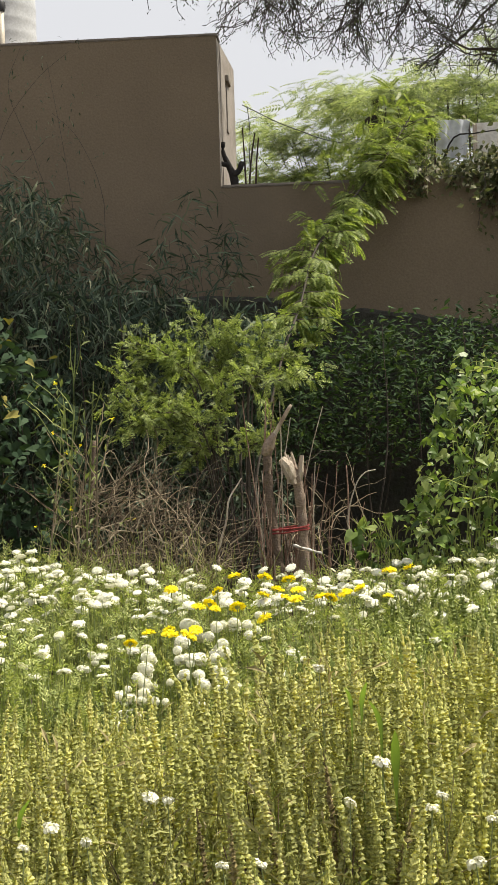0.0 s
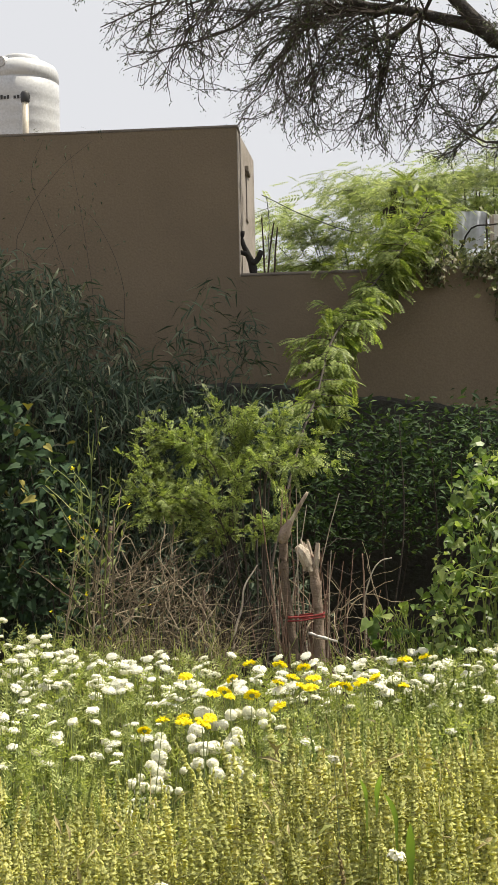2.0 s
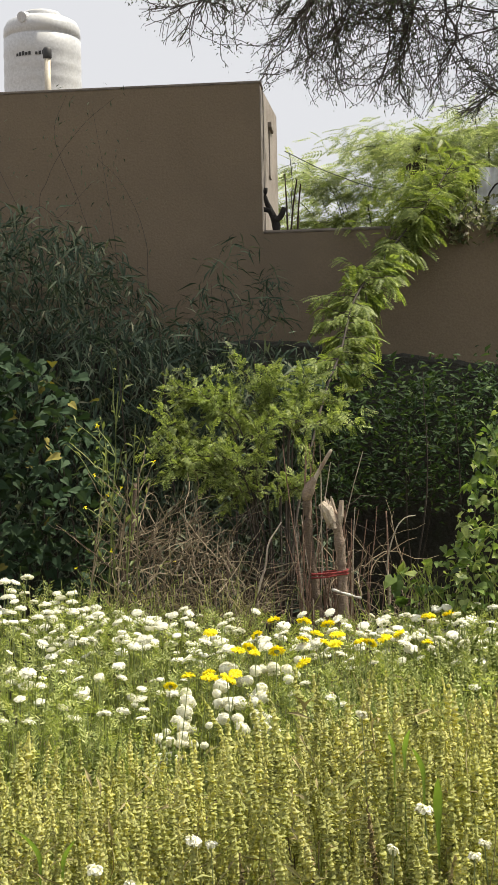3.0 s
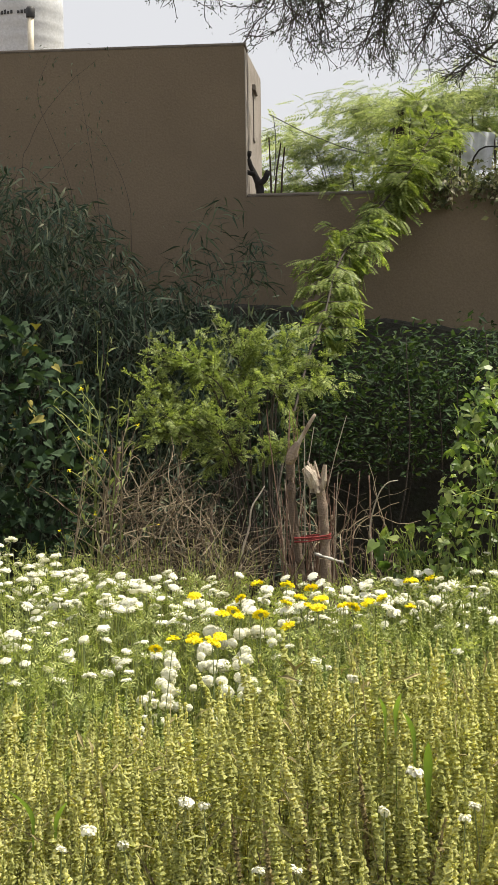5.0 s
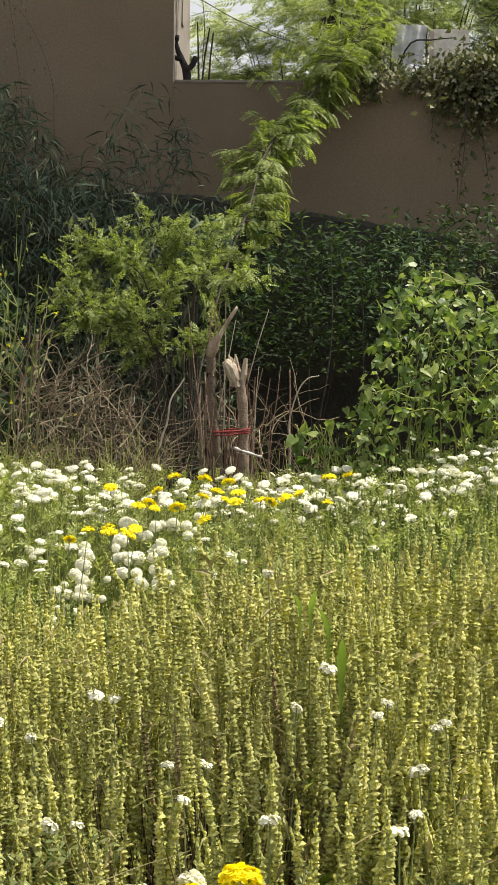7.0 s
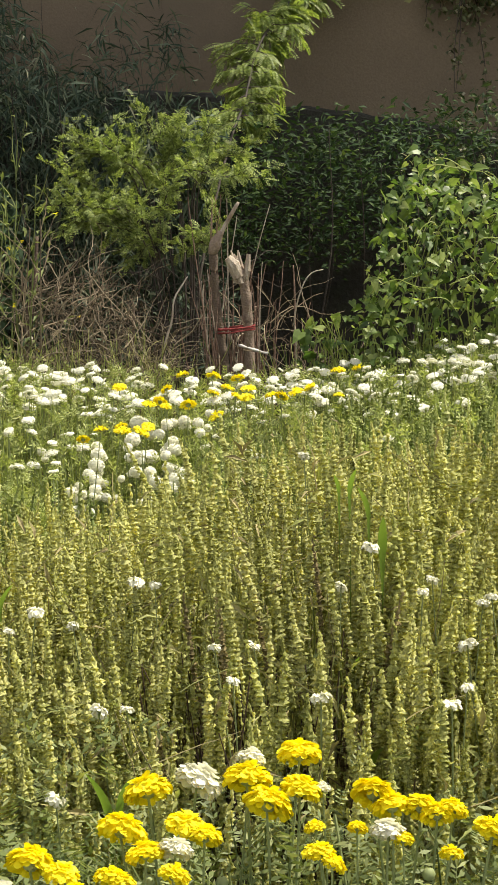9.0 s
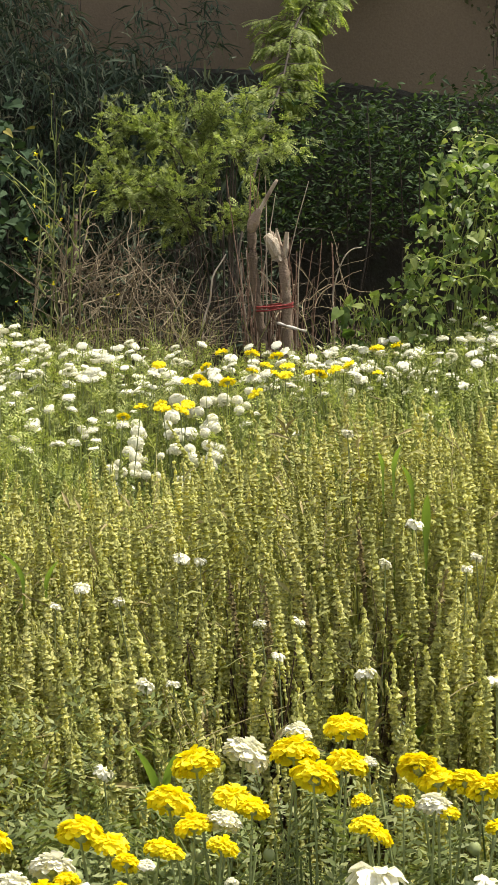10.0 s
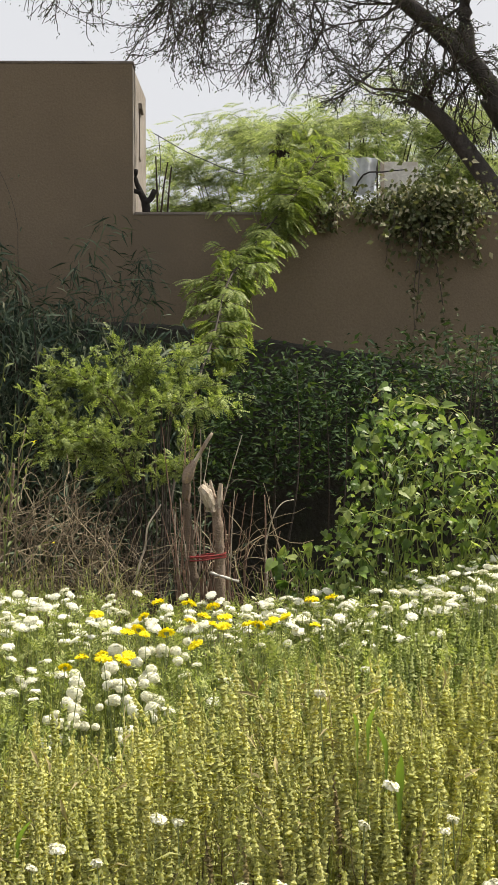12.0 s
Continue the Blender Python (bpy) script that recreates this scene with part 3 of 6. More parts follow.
def build_overhead_tree():
    """The big dark tree behind the wall, whose limbs reach over."""
    r = np.random.default_rng(11)
    base = Vector((2.95, 13.2, 0))
    tree = thing("overhanging_tree", base, "large dark-barked tree with drooping bare twigs and sparse leaves", "tree")
    b = np.array(base)
    part("trunk", Shape().tube(spline([(0, 0, -0.1), (-0.02, 0, 1.5), (-0.08, 0, 2.8), (-0.2, -0.05, 3.6), (-0.35, -0.1, 4.05), (-0.6, -0.2, 4.40)], 22), np.linspace(0.25, 0.095, 22), 14), TREE_BARK, tree, smooth=True)
    limb = lambda pts, r0, r1, n=16: Shape().tube(spline(np.array(pts) - b, n), np.linspace(r0, r1, n), 10)
    part("limb", limb([(2.80, 13.15, 2.9), (2.60, 13.05, 3.32), (2.42, 13.0, 3.56), (2.22, 13.0, 3.84), (1.98, 13.0, 4.15), (1.80, 13.0, 4.31), (1.68, 13.0, 4.37)], 0.105, 0.055), TREE_BARK, tree, "cut-off limb", smooth=True)
    mainline = [(2.42, 13.0, 4.36), (2.20, 13.0, 4.68), (1.93, 13.0, 4.93), (1.62, 13.0, 5.20), (1.34, 13.0, 5.42), (1.02, 13.0, 5.52), (0.74, 13.0, 5.60), (0.36, 13.0, 5.67), (-0.2, 12.9, 5.86), (-0.9, 12.8, 5.95)]
    part("limb", limb(mainline, 0.09, 0.018, 26), TREE_BARK, tree, smooth=True)
    second = [(2.16, 13.0, 4.72), (2.14, 13.0, 5.2), (2.2, 13.0, 5.8), (1.9, 13.0, 6.6), (1.3, 12.9, 7.2)]
    part("limb", limb(second, 0.08, 0.04), TREE_BARK, tree, smooth=True)
    third = [(1.50, 13.0, 5.29), (1.27, 12.95, 5.52), (1.08, 12.9, 5.72), (0.8, 12.8, 5.98), (0.1, 12.7, 6.25), (-0.6, 12.6, 6.4)]
    part("limb", limb(third, 0.07, 0.02), TREE_BARK, tree, smooth=True)
    fourth = [(2.6, 13.1, 4.0), (3.1, 13.2, 5.0), (3.6, 13.3, 6.0), (4.2, 13.2, 7.0)]
    part("limb", limb(fourth, 0.13, 0.05), TREE_BARK, tree, smooth=True)
    twigs, tips = Shape(), []

    def floor_z(x):
        return float(np.interp(x, [-2.2, -1.9, -1.58, -1.07, -0.5, -0.2, 0.3, 0.7, 1.2, 1.6, 2.0, 4.5], [5.85, 5.45, 5.07, 4.80, 4.48, 4.55, 4.50, 4.45, 4.38, 4.30, 3.9, 3.6]))

    def droop(start, way, length, radius, level):
        n = 9
        p = wander(start, way, length, n, 0.23, (-0.02, 0, -0.035), r)
        for i in range(1, len(p)):
            if p[i, 2] < floor_z(p[i, 0]) + 0.02:
                p = p[:i]
                break
        if len(p) < 3:
            return
        twigs.tube(p - b, np.linspace(radius, max(radius * 0.35, 0.0032), len(p)), 5 if radius > 0.008 else 3)
        if level == 0:
            tips.extend((p[i], unit(p[i] - p[i - 1])) for i in range(1, len(p)))
            return
        tips.extend((p[i], unit(p[i] - p[i - 1])) for i in range(len(p) // 2, len(p)))
        for _ in range(7 if level == 1 else 6):
            i = r.integers(1, len(p) - 1)
            d = unit(unit(p[i + 1] - p[i]) + r.normal(size=3) * (0.55, 0.45, 0.5))
            droop(p[i], d, length * r.uniform(0.4, 0.65), radius * 0.5, level - 1)
    main_pts = spline(mainline, 60)
    sec_pts, third_pts, low_pts = spline(second, 40), spline(third, 40), spline([(2.365, 13.0, 3.66), (1.976, 13.0, 4.16), (1.72, 13.0, 4.37)], 20)
    for _ in range(17):
        q = main_pts[r.integers(14, 60)]
        droop(q, (-0.75, r.normal() * 0.5, r.uniform(-0.75, 0.1)), r.uniform(0.9, 1.5), r.uniform(0.012, 0.022), 2)
    for _ in range(7):
        q = main_pts[r.integers(38, 58)]
        droop(q, (r.uniform(-0.5, 0.3), r.normal() * 0.4, -0.9), r.uniform(1.2, 1.7), r.uniform(0.009, 0.014), 2)
    for _ in range(9):
        q = third_pts[r.integers(10, 40)]
        droop(q, (-0.8, r.normal() * 0.5, r.uniform(-0.8, 0.1)), r.uniform(1.0, 1.7), r.uniform(0.012, 0.02), 2)
    for _ in range(8):
        q = sec_pts[r.integers(4, 40)]
        droop(q, (r.normal() * 0.7, r.normal() * 0.5, r.uniform(-0.9, 0.5)), r.uniform(0.8, 1.5), r.uniform(0.012, 0.02), 2)
    for _ in range(7):
        q = low_pts[r.integers(0, 20)]
        droop(q, (r.normal() * 0.35, r.normal() * 0.2, 1.0), r.uniform(0.6, 1.1), r.uniform(0.010, 0.018), 2)
    for _ in range(8):
        q = main_pts[r.integers(0, 16)]
        droop(q, (r.uniform(-0.5, 0.4), r.normal() * 0.3, -0.9), r.uniform(0.6, 1.1), r.uniform(0.008, 0.014), 1)
    for _ in range(9):
        q = np.array((3.0 + 0.9 * r.uniform(), 13.2, r.uniform(4.6, 6.2)))
        droop(q, (r.normal(), r.normal() * 0.6, r.uniform(-0.9, 0.2)), r.uniform(0.9, 1.5), 0.014, 2)
    tagged(part("twig_network", twigs, TWIG, tree, "tangle of fine dark twigs"), kind="stuff")
    at = np.array([t[0] for t in tips]) - b
    way = np.array([t[1] for t in tips])
    pick = r.uniform(size=len(at)) < 0.5
    at, way = np.repeat(at[pick], 3, 0), np.repeat(way[pick], 3, 0)
    at = at + r.normal(size=at.shape) * 0.022
    d = unit(way * 0.5 + r.normal(size=at.shape) * 0.6 + (0, 0, -0.35))
    L = Shape().scatter(leaf(0.30, 0.45, 0.04, 0.1), at, turns(d, r.uniform(-1.5, 1.5, len(at))), r.uniform(0.02, 0.042, len(at)))
    part("crown", L, CANOPY_LEAF, tree, "sparse small dark leaves")
    # thick upper crown above and in front of the limbs: unseen, added to shade the bamboo
    lobe = limb([(2.2, 13.0, 5.8), (2.1, 12.0, 6.4), (1.6, 11.0, 6.9), (0.9, 10.2, 7.2)], 0.07, 0.02)
    part("limb", lobe, TREE_BARK, tree, smooth=True)
    n = 9000
    c = r.normal(size=(n, 3))
    c = unit(c) * r.uniform(0.2, 1, (n, 1)) ** 0.5 * (1.65, 1.15, 0.75) + (0.95, 10.0, 7.1)
    c2 = unit(r.normal(size=(n // 2, 3))) * r.uniform(0.2, 1, (n // 2, 1)) ** 0.5 * (2.2, 1.6, 1.3) + (4.6, 13.4, 8.0)
    c = np.concatenate([c, c2])
    c = c + 0.25 * np.sin(c[:, [1, 2, 0]] * 3.1)
    d = unit(r.normal(size=c.shape) + (0, 0, -0.4))
    L = Shape().scatter(leaf(0.45, 0.45, 0.04, 0.1), c - b, turns(d, r.uniform(-1.5, 1.5, len(c))), r.uniform(0.06, 0.13, len(c)))
    part("crown", L, CANOPY_LEAF, tree, "unseen thick upper crown of dark leaves, added to cast shade")


def build_feathery_tree(at, seed, low, high, half_width, depth, count, label, per=11):
    """A thorn tree whose limbs spread in flat feathery layers behind the wall."""
    r = np.random.default_rng(seed)
    tree = thing("thorn_tree", at, label, "tree", "thorn trees behind the wall")
    wood = Shape()
    trunk = wander((0, 0, -0.1), (0.05, 0, 1), low + 0.3, 8, 0.06, (0, 0, 0.05), r)
    part("trunk", Shape().tube(trunk, np.linspace(0.11, 0.06, len(trunk)), 10), TREE_BARK, tree, smooth=True)
    place, ways = [], []
    for k in range(count):
        a = r.uniform(0, 2 * np.pi)
        rad = math.sqrt(r.uniform(0.02, 1))
        x, y = half_width * rad * math.cos(a), depth * rad * math.sin(a)
        z = low + (high - low) * (0.10 + 0.22 * r.integers(0, 5) + 0.05 * r.normal()) * (1 - 0.22 * rad * rad)
        hub = np.array((x * 0.35, y * 0.35, low * 0.85 + (z - low) * 0.3))
        end = np.array((x, y, z))
        out = unit(np.array((x, y, 0.0)) + 1e-6)
        line = spline([trunk[-1] * 0.7 + hub * 0.3, hub, hub * 0.4 + end * 0.6 + (0, 0, 0.08), end, end + out * 0.30 - (0, 0, 0.04)], 16)
        wood.tube(line[8:], np.linspace(0.006, 0.002, len(line) - 8), 3)
        for q in line[9:]:
            place.append(q + r.normal(size=(per, 3)) * (0.15, 0.15, 0.028))
            ways.append(unit(out * 0.6 + r.normal(size=(per, 3)) * (0.8, 0.8, 0.22) + (0, 0, -0.12)))
    tagged(part("branching", wood, TWIG, tree, "thin dark limbs"), kind="stuff")
    place, ways = np.concatenate(place), np.concatenate(ways)
    L = Shape().scatter(frond(7, 0.30, 0.10, 62, 0.22), place, turns(ways, r.uniform(-0.6, 0.6, len(place))), r.uniform(0.10, 0.20, len(place)))
    part("crown", L, FAR_LEAF, tree, "pale green feathery leaves")


def build_arching_sapling():
    r = np.random.default_rng(5)
    at = np.array((-0.25, 8.0, 0.0))
    tree = thing("thorn_sapling", at, "arching sapling with bright feathery leaves leaning over the wall", "sapling")
    line = spline(np.array([(-0.25, 8.0, 0), (-0.23, 8.15, 1.0), (-0.08, 8.6, 1.76), (0.02, 9.1, 2.10), (0.10, 9.5, 2.44), (0.25, 9.9, 2.70), (0.41, 10.2, 2.93), (0.58, 10.42, 3.16), (0.78, 10.9, 3.52)]) - at, 60)
    part("stem", Shape().tube(line, np.linspace(0.008, 0.004, 60), 7), TWIG, tree, smooth=True)
    shoots, place, ways = Shape(), [], []
    for k in range(120):
        t = 0.34 + 0.66 * (k + r.uniform()) / 120
        i = min(int(t * 59), 58)
        up = max(0.0, (t - 0.80) / 0.2)
        side = -1 if k % 2 else 1
        reach = r.uniform(0.08, 0.20) * (1.15 if t < 0.62 else 0.85 + 0.8 * up)
        d = unit((side * 0.75 + r.normal() * 0.3, r.normal() * 0.45 - 0.15, -0.25 + 0.55 * up + r.normal() * 0.3))
        p = wander(line[i], d, reach, 6, 0.12, (0, 0, -0.05), r)
        shoots.tube(p, np.linspace(0.0035, 0.0014, len(p)), 4)
        for j in range(1, len(p)):
            along = unit(p[j] - p[j - 1])
            for flank in (-1, 1):
                place.append(p[j][None])
                across = np.cross(along, UP) * flank
                ways.append(unit(along * 0.55 + across * 0.75 + r.normal(size=3) * 0.25 + (0, 0, -0.28))[None])
    # the thick of the crown, over the wall
    n = 330
    u = r.uniform(size=n)
    core_at = np.array((0.20, 10.45, 3.02)) + u[:, None] * np.array((0.56, 0.5, 0.52)) - at
    pos = core_at + r.normal(size=(n, 3)) * (0.13, 0.16, 0.10)
    pos = pos[(pos[:, 2] + at[2] > WALL_TOP - 0.03) | (pos[:, 1] + at[1] < WALL_Y - 0.1)]
    place.append(pos)
    ways.append(unit(r.normal(size=(len(pos), 3)) * (0.8, 0.6, 0.35) + (0, -0.15, -0.2)))
    tagged(part("branching", shoots, TWIG, tree), kind="stuff")
    place, ways = np.concatenate(place), np.concatenate(ways)
    L = Shape().scatter(frond(10, 0.28, 0.10, 60, 0.32), place, turns(ways, r.uniform(-0.7, 0.7, len(place))), r.uniform(0.07, 0.135, len(place)))
    part("crown", L, FERNY, tree, "bright feathery leaves")


def build_thorn_bush():
    """The sunlit bush behind the posts, made of leafy sprays that reach up and left."""
    r = np.random.default_rng(9)
    at = np.array((-0.32, 7.95, 0.0))
    bush = thing("thorn_bush", at, "sunlit thorn bush with small yellow-green leaves", "bush")
    wood, place, ways = Shape(), [], []
    # boughs: from, to (x, z); leafy shoots stand along each
    boughs = [((-0.45, 1.42), (-0.84, 1.57)), ((-0.48, 1.40), (-0.84, 1.66)), ((-0.50, 1.60), (-0.80, 1.80)), ((-0.45, 1.58), (-0.70, 1.86)), ((-0.40, 1.60), (-0.56, 1.76)), ((-0.36, 1.60), (-0.46, 1.86)), ((-0.30, 1.62), (-0.34, 1.90)),
              ((-0.30, 1.60), (-0.52, 1.70)), ((-0.25, 1.62), (-0.16, 1.86)), ((-0.22, 1.62), (0.02, 1.80)), ((-0.2, 1.58), (0.07, 1.70)), ((-0.2, 1.60), (0.0, 1.62)), ((-0.45, 1.32), (-0.74, 1.50)), ((-0.40, 1.30), (-0.62, 1.40)),
              ((-0.38, 1.40), (-0.34, 1.52)), ((-0.40, 1.28), (-0.52, 1.30)), ((-0.22, 1.25), (-0.15, 1.34))]
    for (xa, za), (xb, zb) in boughs:
        yo = (7.62 if zb < 1.69 else 8.05) + r.normal() * 0.09
        e = np.array((xb + r.normal() * 0.03, yo, zb + r.normal() * 0.03)) - at
        hub = np.array((xa, 7.95 + 0.5 * (yo - 7.95), za)) - at
        root = np.array((r.normal() * 0.05, r.normal() * 0.05, 0.1))
        p = spline([root, hub * 0.55 + root * 0.45 + (0.03, 0, 0.03), hub, hub * 0.45 + e * 0.55 + (0, 0, 0.03), e], 26)
        wood.tube(p, np.linspace(0.006, 0.0012, 26), 4)
        for q, q0 in zip(p[13:], p[12:]):
            for _ in range(r.integers(1, 3) if xb < -0.55 else r.integers(0, 3)):
                d = unit(unit(q - q0) * 0.7 + r.normal(size=3) * (0.75, 0.6, 0.6) + (-0.05, -0.1, 0.05))
                tw = wander(q, d * (1, 1, 0.8) + (0, 0, 0.25), r.uniform(0.06, 0.17), 7, 0.09, (0, 0, 0.01), r)
                wood.tube(tw, np.linspace(0.0020, 0.001, len(tw)), 3)
                for w in tw[1:]:
                    place.append(np.repeat(w[None], 2, 0))
                    ways.append(unit(d * 0.7 + r.normal(size=(2, 3)) * 0.65))
    tagged(part("branching", wood, TWIG, bush), kind="stuff")
    place, ways = np.concatenate(place), np.concatenate(ways)
    L = Shape().scatter(frond(5, 0.36, 0.17, 55, 0.18), place, turns(ways, r.uniform(-0.9, 0.9, len(place))), r.uniform(0.028, 0.055, len(place)))
    part("crown", L, BUSHY, bush, "small yellow-green leaves")


def spray_mass(name, at, label, category, foliage_label, top, x0, x1, y0, y1, z0, count, template, size, material, seed, hang, per=6, fan=0.09, canes=14, cane_r=0.008, bias=0.8):
    """A thicket: leafy sprays filled under a top line, on canes that stand in the ground."""
    r = np.random.default_rng(seed)
    at = np.array(at, float)
    plant = thing(name, at, label, category)
    for k in range(canes):
        x = r.uniform(x0, x1)
        y = r.uniform(y0, y1)
        t = top(x) * r.uniform(0.85, 1.0)
        p = spline([(x + r.normal() * 0.15, y + 0.1, 0), (x, y, t * 0.6), (x + r.normal() * 0.1, y - 0.05, t)], 12)
        part("cane", Shape().tube(p - at, np.linspace(cane_r, cane_r * 0.3, 12), 5), TWIG, plant)
    x = r.uniform(x0, x1, count)
    y = y0 + (y1 - y0) * r.uniform(size=count) ** bias
    t = np.array([top(v) for v in x])
    z = z0 + (t - z0) * r.uniform(size=count) ** 0.8
    hub = np.stack([x, y, z], -1)
    pos = np.repeat(hub, per, 0) + r.normal(size=(count * per, 3)) * fan * 0.35
    way = unit(r.normal(size=(count * per, 3)) * (0.9, 0.6, 0.5) + np.array(hang))
    L = Shape().scatter(template, pos - at, turns(way, r.uniform(-1.0, 1.0, len(pos))), r.uniform(size[0], size[1], len(pos)))
    part("foliage", L, material, plant, foliage_label)
    return plant, L


def build_thickets():
    bam_top = lambda x: float(np.interp(x, [-4, -2.03, -1.8, -1.58, -1.35, -1.2, -1.0, -0.8, -0.6, -0.4, -0.2, 0.1], [3.2, 3.04, 3.0, 2.88, 2.66, 2.46, 2.28, 2.20, 2.16, 2.12, 2.05, 1.95])) + 0.08 * noise.noise((x * 7, 0.2, 0.4))
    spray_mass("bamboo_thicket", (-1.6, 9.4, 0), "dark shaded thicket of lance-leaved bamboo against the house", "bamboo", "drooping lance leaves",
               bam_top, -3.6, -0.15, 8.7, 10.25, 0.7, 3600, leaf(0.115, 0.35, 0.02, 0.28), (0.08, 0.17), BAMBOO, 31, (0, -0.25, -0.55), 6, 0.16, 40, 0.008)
    sprig_top = lambda x: float(np.interp(x, [-0.95, -0.75, -0.55, -0.4, -0.3], [2.45, 2.75, 2.95, 2.65, 2.4]))
    spray_mass("bamboo_sprig", (-0.6, 9.7, 0), "thin bamboo shoots with pale lance leaves before the wall", "bamboo", "pale lance leaves",
               sprig_top, -0.95, -0.33, 9.5, 9.9, 2.25, 90, leaf(0.11, 0.35, 0.02, 0.28), (0.08, 0.15), BAMBOO, 32, (0, -0.2, -0.4), 4, 0.12, 7, 0.004)
    shrub_top = lambda x: float(np.interp(x, [-0.2, 0.2, 0.5, 0.8, 1.1, 1.5, 1.9, 2.6, 4], [1.9, 2.0, 1.98, 2.02, 2.08, 2.12, 2.10, 2.2, 2.2])) + 0.07 * noise.noise((x * 6, 4.2, 0.4))
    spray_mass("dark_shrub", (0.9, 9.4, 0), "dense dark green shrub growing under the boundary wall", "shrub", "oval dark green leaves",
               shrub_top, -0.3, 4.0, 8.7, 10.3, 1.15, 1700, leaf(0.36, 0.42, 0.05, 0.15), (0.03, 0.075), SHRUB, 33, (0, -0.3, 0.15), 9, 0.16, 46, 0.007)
    climb_top = lambda x: float(np.interp(x, [-3.2, -1.7, -1.5, -1.3, -1.15], [2.3, 2.16, 2.05, 1.78, 1.3])) + 0.08 * noise.noise((x * 7, 8.2, 0.4))
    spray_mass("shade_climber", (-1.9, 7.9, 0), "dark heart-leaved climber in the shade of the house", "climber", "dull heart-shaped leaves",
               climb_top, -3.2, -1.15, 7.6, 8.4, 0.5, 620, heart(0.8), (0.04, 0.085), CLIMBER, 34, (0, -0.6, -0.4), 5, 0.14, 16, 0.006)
    # sparse grey-green undergrowth behind the dry twigs
    low_top = lambda x: float(np.interp(x, [-1.3, -0.9, -0.3, 0.1], [1.5, 1.35, 1.2, 1.0]))
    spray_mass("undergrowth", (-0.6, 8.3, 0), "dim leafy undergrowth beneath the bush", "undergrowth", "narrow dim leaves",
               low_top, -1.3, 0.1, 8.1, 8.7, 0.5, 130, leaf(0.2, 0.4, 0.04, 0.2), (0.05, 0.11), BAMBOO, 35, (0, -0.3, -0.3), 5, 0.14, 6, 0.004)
    edge_top = lambda x: float(np.interp(x, [1.0, 1.3, 1.6, 2.0, 3.0], [1.72, 2.0, 2.04, 1.98, 1.9]))
    spray_mass("wall_foot_shrub", (1.6, 9.9, 0), "mid-green shrub with some brown leaves at the wall foot", "shrub", "small mixed green leaves",
               edge_top, 1.0, 3.0, 8.9, 9.8, 1.0, 420, leaf(0.38, 0.42, 0.05, 0.15), (0.03, 0.06), VINE_LEAF, 36, (0, -0.3, 0.0), 5, 0.2, 20, 0.005)
    # bare bamboo shoots against the house wall
    r = np.random.default_rng(41)
    for pts in ([(-1.75, 9.6, 2.6), (-1.95, 9.6, 3.0), (-2.12, 9.6, 3.35), (-2.2, 9.6, 3.6)], [(-1.95, 9.7, 2.85), (-1.75, 9.7, 3.05), (-1.55, 9.7, 3.25)], [(-1.4, 9.8, 2.5), (-1.45, 9.8, 3.1), (-1.55, 9.8, 3.75)],
                [(-1.55, 9.7, 2.6), (-1.62, 9.7, 3.1), (-1.78, 9.7, 3.55), (-1.70, 9.7, 3.82)], [(-1.9, 9.75, 2.8), (-1.84, 9.75, 3.3), (-1.62, 9.75, 3.62), (-1.40, 9.75, 3.80)], [(-1.2, 9.75, 2.4), (-1.22, 9.75, 2.9), (-1.36, 9.75, 3.25), (-1.52, 9.75, 3.42)]):
        base = np.array((pts[0][0] + 0.1, pts[0][1], 0))
        shoot = thing("bamboo_shoot", base, "bare thin bamboo shoot with few leaves before the house", "bamboo", "bamboo shoots")
        p = spline([base] + pts, 26)
        part("cane", Shape().tube(p - base, np.linspace(0.0026, 0.0010, 26), 5), TWIG, shoot)
        sel = p[r.integers(12, 26, 44)] + r.normal(size=(44, 3)) * (0.10, 0.05, 0.10)
        way = unit(r.normal(size=(44, 3)) + (0, -0.2, -0.3))
        part("foliage", Shape().scatter(leaf(0.2, 0.4, 0.02, 0.2), sel - base, turns(way), r.uniform(0.02, 0.05, 44)), BAMBOO, shoot, "few small leaves")


